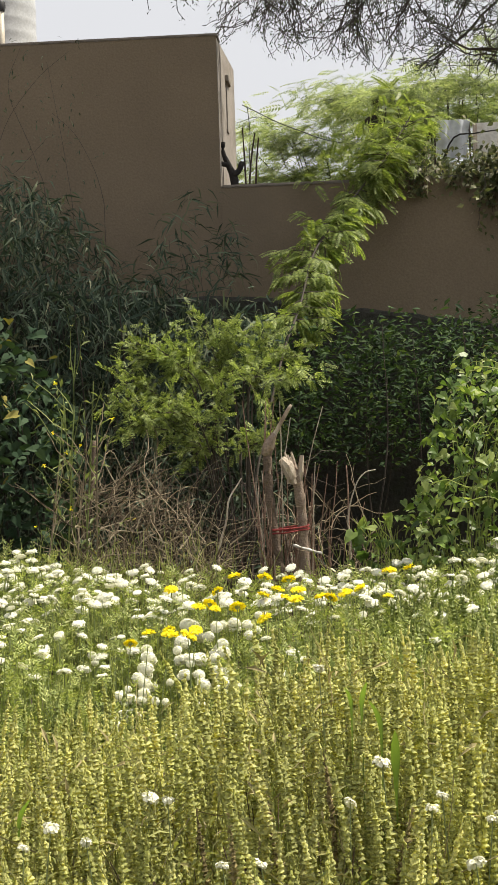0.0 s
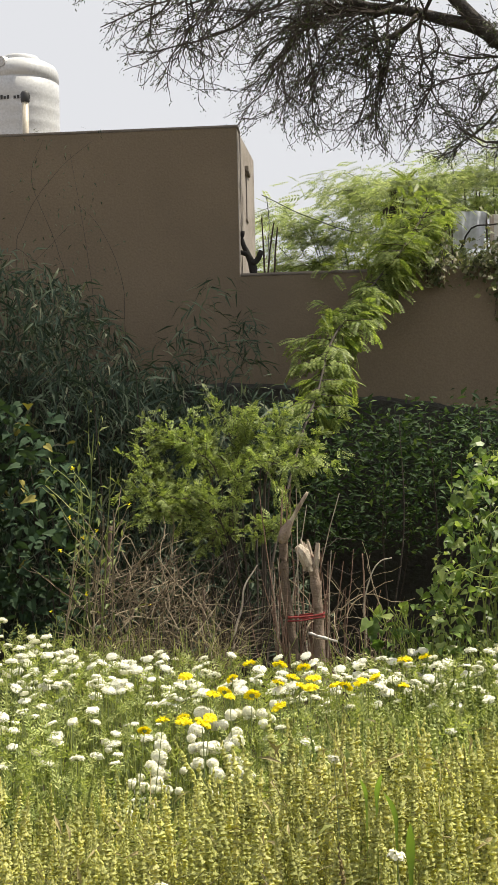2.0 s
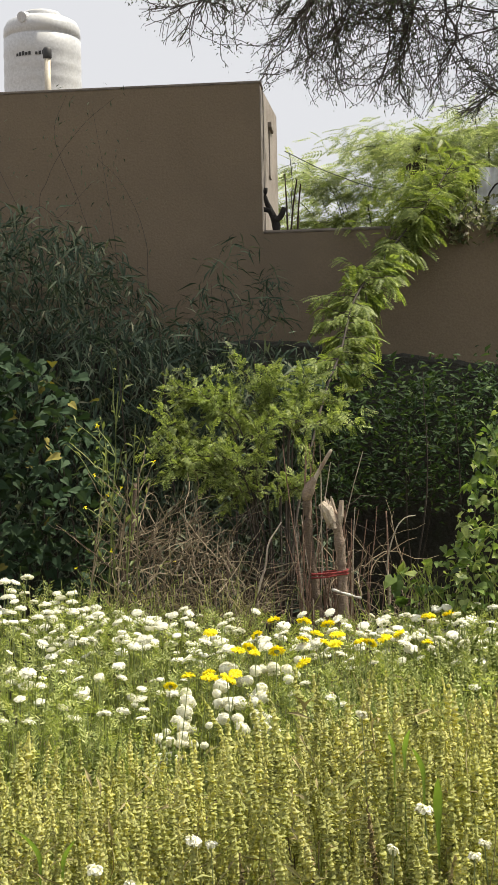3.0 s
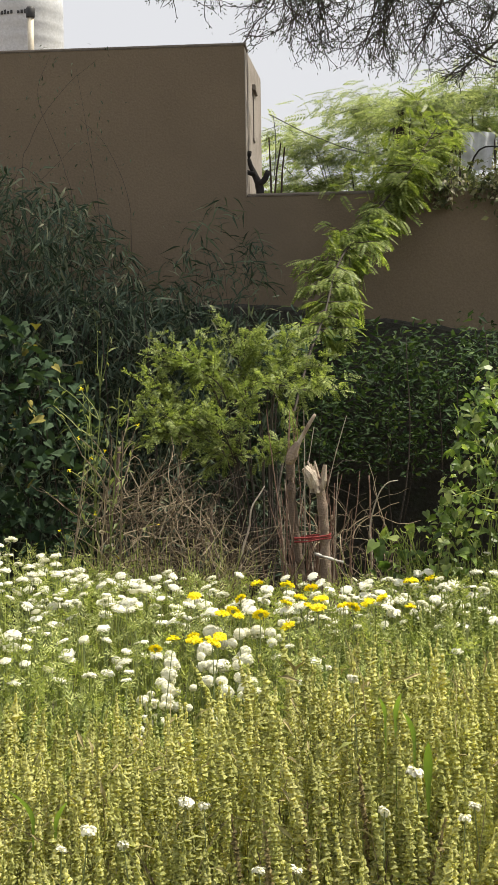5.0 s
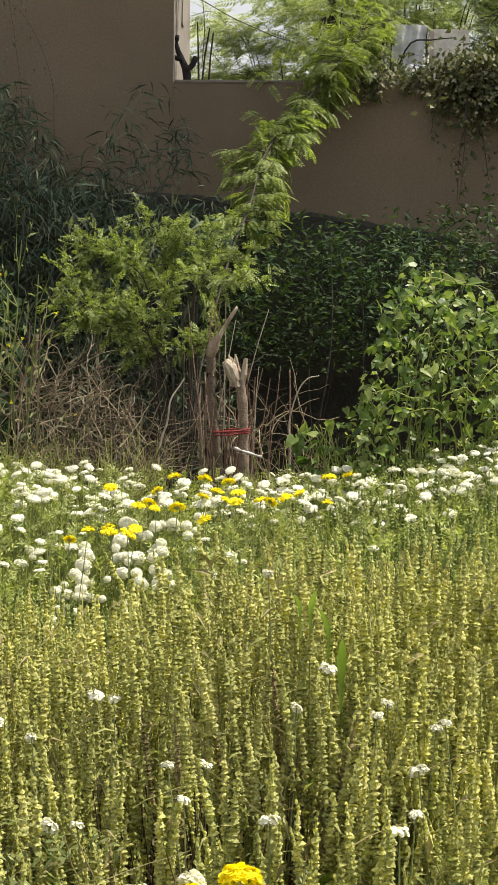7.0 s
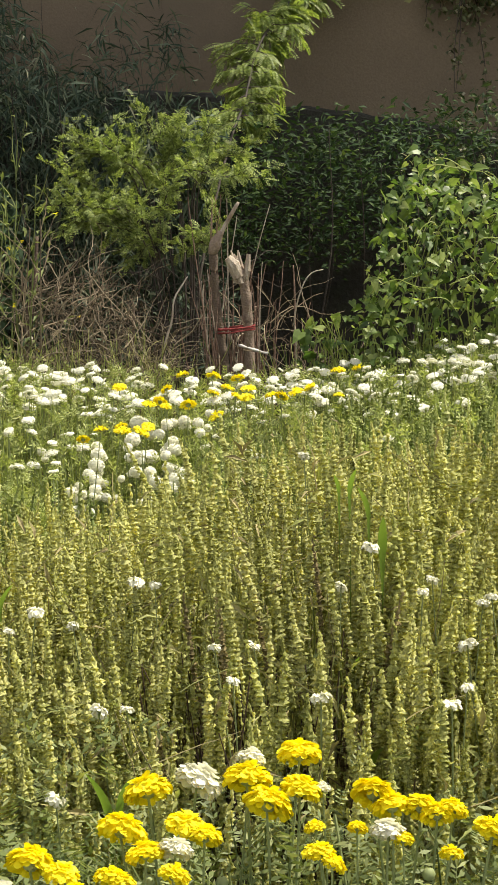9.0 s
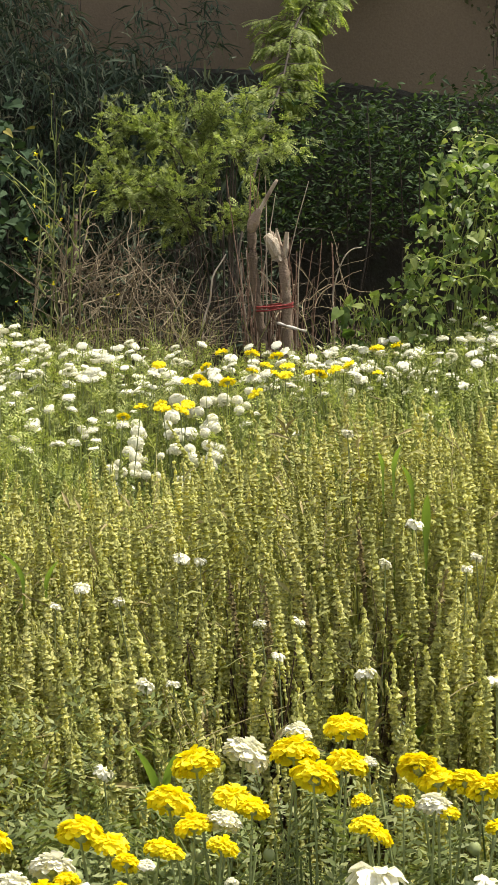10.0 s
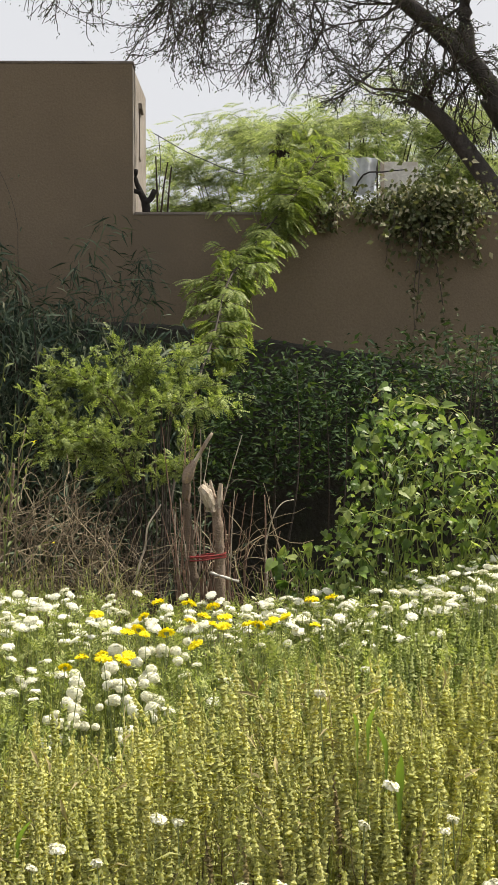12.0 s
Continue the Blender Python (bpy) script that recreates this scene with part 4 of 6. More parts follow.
def build_creeper():
    r = np.random.default_rng(15)
    at = np.array((0.9, 6.95, 0.0))
    plant = thing("creeper_mound", at, "sunlit mound of bright heart-leaved creeper", "creeper")
    top = lambda x: float(np.interp(x, [0.55, 0.60, 0.66, 0.72, 0.79, 0.91, 1.02, 1.13, 1.24, 1.5, 2.0], [1.05, 1.15, 1.42, 1.55, 1.66, 1.69, 1.64, 1.55, 1.47, 1.4, 1.3])) + 0.06 * noise.noise((x * 9, 2.2, 0.7))
    for k in range(46):
        x = r.uniform(0.60, 1.8)
        t = top(x)
        p = spline([(x + r.normal() * 0.05, 7.05, 0), (x + r.normal() * 0.08, 6.95, t * 0.5), (x + r.normal() * 0.05, 7.0, t * r.uniform(0.6, 0.9)), (x + r.normal() * 0.12, 6.95 + r.normal() * 0.06, t * r.uniform(0.5, 0.8))], 18)
        part("stem", Shape().tube(p - at, np.linspace(0.005, 0.002, 18), 4), GREENS, plant)
    for k in range(16):
        x = 0.62 + 0.055 * k
        p = wander((x, 6.62, top(x) - 0.05 - 0.25 * (k % 3)), (r.normal() * 0.6, -0.25, 0.9), r.uniform(0.15, 0.36), 12, 0.22, (0.02, 0, -0.16), r)
        part("tendril", Shape().tube(p - at, np.linspace(0.003, 0.001, len(p)), 4), GREENS, plant)
    lm = Shape().add(*[np.array(q) for q in heart(0.86)]).mesh("leaf", CREEPER)

    def spots(n, seedless):
        x = r.uniform(0.565, 1.85, n)
        t = np.array([top(v) for v in x])
        z = 0.72 + (t - 0.72) * r.uniform(size=n) ** 0.75
        lump = np.array([noise.noise((a * 7, 0.3, b * 7)) for a, b in zip(x, z)])
        y = 6.72 - 0.14 * lump + 0.16 * ((z - 1.15) / 0.5) ** 2 + seedless * r.uniform(0, 1, n) + r.normal(size=n) * 0.06
        x = x + r.normal(size=n) * 0.03
        z = z + r.normal(size=n) * 0.03
        way = unit(r.normal(size=(n, 3)) * (0.8, 0.5, 0.5) + (0, -0.45, -0.45))
        return np.stack([x, y, z], -1) - at, turns(way, r.uniform(-1.2, 1.2, n)), 0.020 + 0.046 * r.uniform(size=n) ** 1.4
    p, t, s = spots(290, 0.16)
    for i in range(290):
        ob = new("leaf", lm)
        ob.parent = plant
        m = Matrix([list(row) for row in t[i]]).to_4x4()
        ob.matrix_basis = Matrix.Translation(Vector(p[i])) @ m @ Matrix.Scale(s[i], 4)
    p, t, s = spots(2000, 0.55)
    part("foliage", Shape().scatter(heart(0.86), p, t, s), CREEPER, plant, "inner heart-shaped leaves")
    # low trailing shoot beside the mound
    p = np.stack([r.uniform(0.25, 0.56, 60), r.uniform(6.95, 7.1, 60), r.uniform(0.78, 1.02, 60)], -1)
    p[:, 2] -= 0.5 * np.maximum(0, 0.42 - p[:, 0])
    way = unit(r.normal(size=(60, 3)) * 0.5 + (0, -0.5, -0.3))
    tr = thing("trailing_creeper", (0.4, 7.0, 0), "low trailing creeper shoots in the dry twigs", "creeper")
    part("foliage", Shape().scatter(heart(0.86), p - (0.4, 7.0, 0), turns(way), r.uniform(0.04, 0.075, 60)), CREEPER, tr)
    for k in range(9):
        q = spline([(r.uniform(0.3, 0.55), 7.05, 0), (r.uniform(0.3, 0.55), 7.0, 0.7), (r.uniform(0.26, 0.5), 7.0, 1.0)], 10) - np.array((0.4, 7.0, 0))
        part("stem", Shape().tube(q, np.linspace(0.004, 0.002, 10), 4), GREENS, tr)


def build_posts_and_twigs():
    r = np.random.default_rng(19)
    a = np.array((-0.04, 7.45, 0.0))
    post = thing("forked_post", a, "crooked bark-covered wooden post with a bare forked top", "post", "posts tied together")
    line = spline(np.array([(-0.03, 7.45, -0.05), (-0.062, 7.45, 0.70), (-0.080, 7.45, 0.856), (-0.099, 7.45, 1.02), (-0.110, 7.45, 1.18), (-0.112, 7.45, 1.31)]) - a, 26)
    part("trunk", Shape().tube(line, 0.0205 + 0.0022 * np.sin(np.arange(26) * 1.7) + 0.0016 * np.sin(np.arange(26) * 4.1), 12), BARK, post, smooth=True)
    knob = Shape().tube(spline(np.array([(-0.116, 7.45, 1.28), (-0.098, 7.44, 1.335), (-0.072, 7.44, 1.385)]) - a, 8), [0.020, 0.024, 0.027, 0.028, 0.025, 0.021, 0.017, 0.014], 12)
    part("knot", knob, TAN_BARK, post, "swollen tan knot", smooth=True)
    fork = Shape().tube(spline(np.array([(-0.082, 7.44, 1.36), (-0.048, 7.43, 1.42), (-0.012, 7.42, 1.48), (0.012, 7.42, 1.518)]) - a, 10), [0.0125, 0.0105, 0.010, 0.0098, 0.0096, 0.0095, 0.0094, 0.009, 0.0085, 0.006], 9)
    part("fork", fork, BARE_WOOD, post, "bare pale branch", smooth=True)
    b = np.array((0.045, 7.5, 0.0))
    post = thing("broken_post", b, "thick tan wooden post with a splintered broken top", "post", "posts tied together")
    line = spline(np.array([(0.05, 7.5, -0.05), (0.048, 7.5, 0.72), (0.046, 7.5, 0.95), (0.034, 7.5, 1.10), (0.016, 7.5, 1.20)]) - b, 24)
    part("trunk", Shape().tube(line, 0.0245 + 0.0028 * np.sin(np.arange(24) * 1.3), 12), TAN_BARK, post, smooth=True)
    for k in range(9):
        ang = r.uniform(0, 6.28)
        x, y = 0.012 + 0.024 * math.cos(ang), 7.5 + 0.024 * math.sin(ang)
        hgt = r.uniform(1.22, 1.30)
        part("splinter", Shape().tube(np.array([(x, y, 1.14), (x + r.normal() * 0.01, y, 1.2), (x + r.normal() * 0.018 - 0.01, y, hgt)]) - b, [0.014, 0.012, 0.005], 6), BARE_WOOD, post, "pale torn wood")
    top = Shape().tube(np.array([(0.005, 7.49, 1.17), (-0.02, 7.48, 1.23), (-0.045, 7.475, 1.262)]) - b, [0.030, 0.032, 0.018], 8)
    part("torn_flap", top, BARE_WOOD, post, "pale torn wood")
    part("torn_flap", Shape().tube(np.array([(0.03, 7.5, 1.13), (0.045, 7.49, 1.2), (0.052, 7.49, 1.275)]) - b, [0.017, 0.017, 0.010], 7), BARE_WOOD, post, "pale torn wood")
    tie = thing("red_tie", (-0.02, 7.46, 0.93), "faded red cloth strip tied round the posts", "cloth strip")
    loop = Shape()
    ring = [(-0.103, 7.45), (-0.085, 7.423), (-0.03, 7.432), (0.03, 7.466), (0.069, 7.485), (0.071, 7.53), (0.03, 7.54), (-0.06, 7.49), (-0.10, 7.478), (-0.103, 7.45)]
    for k, dz in enumerate((-0.012, 0.0, 0.011)):
        q = spline([(x, y, 0.925 + 0.06 * (x + 0.02) + dz * 0.7 + r.normal() * 0.003) for x, y in ring], 40) - np.array((-0.02, 7.46, 0.93))
        loop.tube(q, 0.0042, 5)
    part("strip", loop, RED, tie)
    rag = thing("white_rag", (0.06, 7.44, 0.83), "twisted white rag caught on the post", "rag")
    part("cloth", Shape().tube(spline([(-0.06, 0.03, 0.02), (-0.02, -0.03, 0.012), (0.03, -0.02, -0.005), (0.075, 0.0, -0.02)], 16), 0.0062 + 0.0016 * np.sin(np.arange(16) * 0.9), 7), RAG, rag, smooth=True)
    RED_BARK = surface("reddish_twig_bark", (0.15, 0.09, 0.065), (0.30, 0.195, 0.145), 30, 0.85, 0.4, 120)
    # upright sticks bundled with the posts
    for k in range(84):
        x = (r.uniform(-0.10, 0.06) if k % 2 else r.uniform(-0.12, 0.17)) if k > 8 else r.uniform(-0.155, -0.105)
        hgt = r.uniform(0.85, 1.28) if k > 8 else r.uniform(1.45, 1.62)
        lean = r.normal() * 0.13 if k > 8 else r.normal() * 0.02 - 0.02
        stick = thing("stick", (x, 7.55 + r.uniform(-0.02, 0.12), 0), "thin dry reddish stick standing behind the posts", "stick", "sticks behind the posts")
        p = wander((0, 0, -0.02), (lean, 0, 1), hgt, 9, 0.055, (0, 0, 0.08), r)
        part("wood", Shape().tube(p, np.linspace(0.0048, 0.0020, len(p)), 6), RED_BARK if k % 4 else BARE_WOOD, stick)
    # stakes and leaning bare branches
    for pts, rad, mat, lab in (([(-0.49, 7.35, 0), (-0.495, 7.35, 0.6), (-0.487, 7.35, 0.93), (-0.485, 7.35, 1.07)], 0.013, BARK, "short upright stake with a pale cut top"),
                               ([(-0.33, 7.3, 0), (-0.345, 7.3, 0.72), (-0.335, 7.3, 0.88), (-0.305, 7.32, 0.98), (-0.292, 7.33, 1.08), (-0.25, 7.36, 1.15), (-0.232, 7.38, 1.18)], 0.0068, BARE_WOOD, "pale bent branch leaning under the bush"),
                               ([(-1.0, 7.4, 0), (-0.99, 7.4, 0.9), (-0.95, 7.4, 1.15), (-0.93, 7.4, 1.38)], 0.024, BARK, "dark dead stem beside the tall weeds"),
                               ([(1.35, 6.6, 0.9), (1.44, 6.6, 1.15), (1.52, 6.6, 1.4), (1.56, 6.6, 1.62)], 0.012, BARE_WOOD, "pale stick leaning in the creeper"),
                               ([(0.10, 7.3, 0), (0.14, 7.2, 0.66), (0.30, 7.15, 0.74), (0.47, 7.1, 0.86)], 0.007, BARE_WOOD, "pale bare branch lying low"),
                               ([(0.24, 7.5, 0), (0.27, 7.45, 0.80), (0.262, 7.43, 0.97), (0.30, 7.4, 1.12), (0.345, 7.4, 1.185), (0.40, 7.4, 1.20)], 0.0050, BARE_WOOD, "thin bent dry branch"),
                               ([(0.263, 7.5, 0), (0.265, 7.5, 0.8), (0.266, 7.5, 1.10), (0.262, 7.5, 1.22)], 0.0065, RED_BARK, "short red-brown upright stake")):
        base = np.array((pts[0][0], pts[0][1], 0.0))
        br = thing("dead_branch", base, lab, "branch", "dead branches")
        p = spline(pts, 18) - base
        part("wood", Shape().tube(p, np.linspace(rad, rad * 0.45, 18), 7), mat, br, smooth=True)
    # tangles of dry twigs
    def tangle(label, n, x0, x1, y0, y1, top, ln, rad, mat, upright, seed):
        q = np.random.default_rng(seed)
        s = Shape()
        for k in range(n):
            x = q.uniform(x0, x1)
            z = q.uniform(0.35, top(x))
            d = unit(q.normal(size=3) * (0.8, 0.5, 0.5) + (0, 0, upright))
            p = wander((x, q.uniform(y0, y1), z - 0.12), d, q.uniform(*ln), 7, 0.28, (0, 0, -0.05), q)
            w = q.uniform(*rad)
            s.tube(p, np.linspace(w, w * 0.4, len(p)), 4)
        ob = part("dry_twigs", s, mat)
        tagged(ob, label, "dry twigs", kind="stuff")
    tangle("tangle of dry brown twigs and stalks under the bush", 980, -1.02, -0.30, 7.1, 7.75, lambda x: float(np.interp(x, [-1.0, -0.75, -0.5, -0.3, -0.2], [1.25, 1.32, 1.15, 1.0, 0.85])), (0.15, 0.42), (0.0013, 0.0034), STRAW, 0.9, 51)
    tangle("loose grey-brown twigs standing beside the posts", 170, 0.02, 0.50, 7.35, 7.8, lambda x: float(np.interp(x, [0.05, 0.3, 0.5], [1.1, 1.05, 0.85])), (0.2, 0.5), (0.0014, 0.0034), STRAW, 0.9, 52)
    tangle("upright straw-coloured stalks at the foot of the bush", 420, -1.1, -0.32, 7.05, 7.4, lambda x: 0.92, (0.12, 0.30), (0.0014, 0.0028), DRY_GRASS, 2.2, 54)
    tangle("bare twigs hanging below the thorn bush", 150, -0.7, -0.05, 7.6, 8.0, lambda x: 1.35, (0.2, 0.5), (0.0014, 0.003), TWIG, 0.1, 53)


def build_tall_weeds():
    """Leggy weeds with small yellow flowers at the thicket's edge."""
    r = np.random.default_rng(23)
    for x, y, hgt in ((-1.10, 7.3, 1.84), (-1.16, 7.35, 1.52), (-1.05, 7.25, 1.45), (-0.95, 7.3, 1.68), (-1.02, 7.4, 1.58), (-0.88, 7.35, 1.50), (-1.22, 7.3, 1.30)):
        w = thing("tall_weed", (x, y, 0), "leggy yellow-green weed with few small yellow flowers", "weed", "tall weeds by the thicket")
        s = Shape()
        main = wander((0, 0, -0.02), (r.normal() * 0.03, 0, 1), hgt, 12, 0.035, (0, 0, 0.02), r)
        s.tube(main, np.linspace(0.007, 0.0025, len(main)), 5)
        pos, way, fl = [], [], []
        for k in range(9):
            i = r.integers(5, 12)
            p = wander(main[i], (r.normal() * 0.7, r.normal() * 0.5, 0.9), r.uniform(0.12, 0.32), 6, 0.12, (0, 0, 0.05), r)
            s.tube(p, np.linspace(0.003, 0.0012, len(p)), 4)
            fl.append(p[-1])
            m = 4
            pos.append(p[r.integers(1, len(p), m)])
            way.append(unit(r.normal(size=(m, 3)) + (0, -0.2, -0.3)))
        part("stem", s, GREY_GREEN if hgt > 1.5 else STRAW, w)
        pos, way = np.concatenate(pos), np.concatenate(way)
        part("foliage", Shape().scatter(leaf(0.3, 0.45), pos, turns(way), r.uniform(0.03, 0.06, len(pos))), GREY_GREEN, w)
        fl = np.array(fl)[: r.integers(1, 3)]
        pet = np.repeat(fl, 5, 0)
        part("blossom", Shape().scatter(leaf(0.7, 0.5), pet, turns(any_way(len(pet))), np.full(len(pet), 0.015)), PETAL_Y, w, "small yellow flowers")


build_overhead_tree()
build_feathery_tree((1.35, 14.6, 0), 61, 3.0, 4.86, 1.35, 1.1, 92, "pale green feathery thorn tree behind the wall")
build_feathery_tree((0.40, 15.4, 0), 62, 2.9, 4.66, 1.15, 0.9, 56, "thin feathery thorn tree with sky showing through")
build_feathery_tree((3.8, 16.0, 0), 63, 3.0, 5.15, 1.9, 1.3, 66, "pale green feathery thorn tree farther along the wall")
pods = thing("seed_pods", (0.60, 13.6, 3.98), "dark bunch of dry seed pods hanging in the thorn tree", "seed pods")
pod_rng = np.random.default_rng(64)
pod_at = pod_rng.normal(size=(46, 3)) * (0.035, 0.04, 0.06) + (0.0, 0.0, 0.07)
part("pod", Shape().scatter(leaf(0.3, 0.5, 0.1, 0.3), pod_at, turns(unit(pod_rng.normal(size=(46, 3)) * 0.35 + (0, 0, -1))), pod_rng.uniform(0.07, 0.13, 46)), TWIG, pods)
build_arching_sapling()
build_thorn_bush()
build_thickets()
build_creeper()
build_posts_and_twigs()
build_tall_weeds()


# ---- the flower field ----
# heads of single blooms: x, y, z and radius
NEAR_YELLOW = [(-0.003, 2.110, 0.726, 0.030), (0.122, 2.128, 0.734, 0.030), (0.189, 2.167, 0.751, 0.027), (0.149, 2.083, 0.718, 0.030), (0.190, 2.105, 0.727, 0.026), (0.280, 2.095, 0.724, 0.027), (0.337, 2.068, 0.716, 0.023),
               (0.353, 2.055, 0.712, 0.020), (-0.029, 2.045, 0.702, 0.029), (0.048, 2.050, 0.705, 0.024), (0.073, 2.028, 0.699, 0.020), (0.002, 2.002, 0.690, 0.022), (-0.132, 1.992, 0.684, 0.029), (-0.093, 1.970, 0.679, 0.021),
               (-0.035, 1.962, 0.678, 0.019), (0.039, 1.964, 0.679, 0.019), (-0.072, 1.938, 0.671, 0.016), (-0.021, 1.955, 0.676, 0.016), (-0.160, 1.885, 0.657, 0.024), (-0.074, 1.893, 0.660, 0.012), (0.204, 2.040, 0.704, 0.013),
               (0.256, 2.037, 0.704, 0.012)]
NEAR_YELLOW_RIGHT = [(0.209, 1.995, 0.691, 0.020), (0.225, 1.975, 0.686, 0.015), (0.363, 1.988, 0.691, 0.014), (0.375, 2.065, 0.715, 0.018), (0.309, 2.015, 0.698, 0.013), (0.300, 2.075, 0.716, 0.024), (-0.138, 1.910, 0.663, 0.015),
                     (0.42, 2.03, 0.70, 0.026), (0.47, 2.08, 0.71, 0.028), (-0.24, 1.98, 0.68, 0.026), (-0.30, 2.03, 0.69, 0.028)]
NEAR_WHITE = [(0.062, 2.125, 0.732, 0.030), (0.127, 2.162, 0.748, 0.018), (0.293, 2.028, 0.702, 0.022), (0.038, 2.008, 0.692, 0.021), (-0.158, 1.932, 0.668, 0.026), (-0.199, 1.905, 0.661, 0.021), (-0.049, 1.935, 0.670, 0.010),
              (0.217, 2.108, 0.728, 0.010), (0.052, 1.902, 0.664, 0.008)]
NEAR_OPEN = [(-0.106, 1.895, 0.660, 0.022), (-0.094, 1.850, 0.651, 0.028), (0.220, 1.915, 0.670, 0.036), (0.123, 1.840, 0.653, 0.033), (0.180, 1.850, 0.656, 0.028), (0.290, 1.830, 0.655, 0.035), (0.228, 1.820, 0.652, 0.027),
             (0.346, 1.895, 0.668, 0.022), (-0.065, 1.825, 0.647, 0.02), (-0.168, 1.820, 0.645, 0.022)]
CLUMP_BACK = [(-0.354, 5.959, 0.685, 0.030), (-0.365, 5.875, 0.635, 0.030), (-0.380, 5.835, 0.611, 0.018), (-0.371, 5.785, 0.581, 0.020), (-0.342, 5.791, 0.585, 0.022), (-0.292, 5.790, 0.584, 0.027),
              (-0.341, 5.714, 0.539, 0.025), (-0.289, 5.713, 0.538, 0.021), (-0.266, 5.661, 0.506, 0.027), (-0.201, 5.672, 0.513, 0.031), (-0.226, 5.731, 0.549, 0.023), (-0.208, 5.817, 0.600, 0.028),
              (-0.215, 5.862, 0.627, 0.022), (-0.243, 5.949, 0.679, 0.024), (-0.176, 5.961, 0.686, 0.026), (-0.125, 5.953, 0.682, 0.022), (-0.237, 5.791, 0.585, 0.022), (-0.195, 5.628, 0.487, 0.015),
              (-0.393, 5.683, 0.520, 0.015), (-0.304, 5.530, 0.428, 0.023), (-0.278, 5.573, 0.454, 0.023), (-0.268, 5.898, 0.649, 0.022), (-0.116, 5.903, 0.652, 0.020), (-0.210, 5.647, 0.498, 0.019)]
CLUMP_FRONT = [(-0.487, 5.801, 0.591, 0.028), (-0.490, 5.748, 0.559, 0.031), (-0.513, 5.706, 0.533, 0.023), (-0.484, 5.675, 0.515, 0.027), (-0.482, 5.634, 0.490, 0.023), (-0.488, 5.599, 0.470, 0.017),
               (-0.573, 5.623, 0.484, 0.021), (-0.526, 5.610, 0.476, 0.021), (-0.545, 5.591, 0.465, 0.015), (-0.534, 5.533, 0.430, 0.023), (-0.580, 5.516, 0.419, 0.024), (-0.559, 5.493, 0.406, 0.015),
               (-0.585, 5.434, 0.371, 0.018), (-0.528, 5.433, 0.370, 0.012), (-0.566, 5.393, 0.346, 0.016), (-0.476, 5.402, 0.351, 0.016), (-0.491, 5.528, 0.427, 0.019), (-0.439, 5.595, 0.467, 0.019),
               (-0.400, 5.592, 0.465, 0.015), (-0.697, 5.819, 0.601, 0.018), (-0.681, 5.784, 0.580, 0.014)]
FAR_YELLOW = [(-0.442, 5.522, 0.711), (-0.486, 5.376, 0.698), (-0.376, 5.571, 0.715), (-0.364, 5.496, 0.709), (-0.279, 5.553, 0.714), (-0.296, 5.472, 0.706),
              (-0.449, 6.266, 0.778), (-0.308, 5.929, 0.748), (-0.266, 5.973, 0.752), (-0.239, 5.886, 0.744), (-0.261, 6.214, 0.773), (-0.159, 5.916, 0.746),
              (-0.214, 6.514, 0.800), (-0.084, 6.475, 0.797), (-0.021, 6.218, 0.774), (-0.072, 6.127, 0.765), (0.015, 6.408, 0.791), (-0.047, 5.707, 0.728),
              (0.019, 6.060, 0.759), (0.061, 6.200, 0.772), (0.058, 6.031, 0.757), (0.151, 6.063, 0.760), (0.191, 6.043, 0.758), (0.246, 6.114, 0.764),
              (0.300, 6.200, 0.772), (0.426, 6.543, 0.803), (0.515, 6.577, 0.806), (0.409, 6.035, 0.757)]
FAR_WHITE = [(-0.987, 6.762, 0.836), (-0.870, 6.593, 0.821), (-0.840, 6.650, 0.826), (-0.836, 6.862, 0.844), (-0.669, 6.666, 0.828), (-0.501, 6.619, 0.824),
             (-0.906, 7.325, 0.884), (-0.794, 6.141, 0.783), (-0.690, 6.196, 0.788), (-0.699, 6.066, 0.777), (-0.730, 5.544, 0.732), (-0.588, 5.681, 0.744),
             (-0.699, 5.689, 0.745), (-0.420, 5.829, 0.756), (-0.275, 6.501, 0.814), (-0.206, 5.845, 0.758), (-0.202, 5.703, 0.746), (-0.013, 5.735, 0.749),
             (0.019, 5.444, 0.724), (-0.047, 5.471, 0.726), (-1.050, 7.332, 0.884), (-0.533, 5.021, 0.688), (-0.446, 5.294, 0.711), (-0.720, 5.395, 0.720),
             (-0.641, 5.655, 0.742), (-0.306, 6.857, 0.844), (-0.356, 6.481, 0.812), (-0.424, 6.368, 0.802)]
DAISIES = [(-0.236, 2.730, 0.801), (-0.271, 2.680, 0.781), (-0.165, 2.660, 0.794), (-0.100, 2.450, 0.721), (-0.060, 2.440, 0.726), (0.068, 2.510, 0.798), (-0.143, 2.280, 0.653), (0.098, 2.440, 0.767), (-0.034, 2.690, 0.852), (-0.066, 2.720, 0.851), (0.128, 2.490, 0.804), (0.264, 2.590, 0.869), (0.224, 2.410, 0.750), (0.388, 2.580, 0.862), (0.405, 2.600, 0.875), (0.444, 2.490, 0.804), (0.478, 2.560, 0.848), (0.492, 2.570, 0.855), (0.411, 2.390, 0.744), (0.436, 2.420, 0.759), (0.214, 2.880, 1.030), (0.315, 2.660, 0.916)]


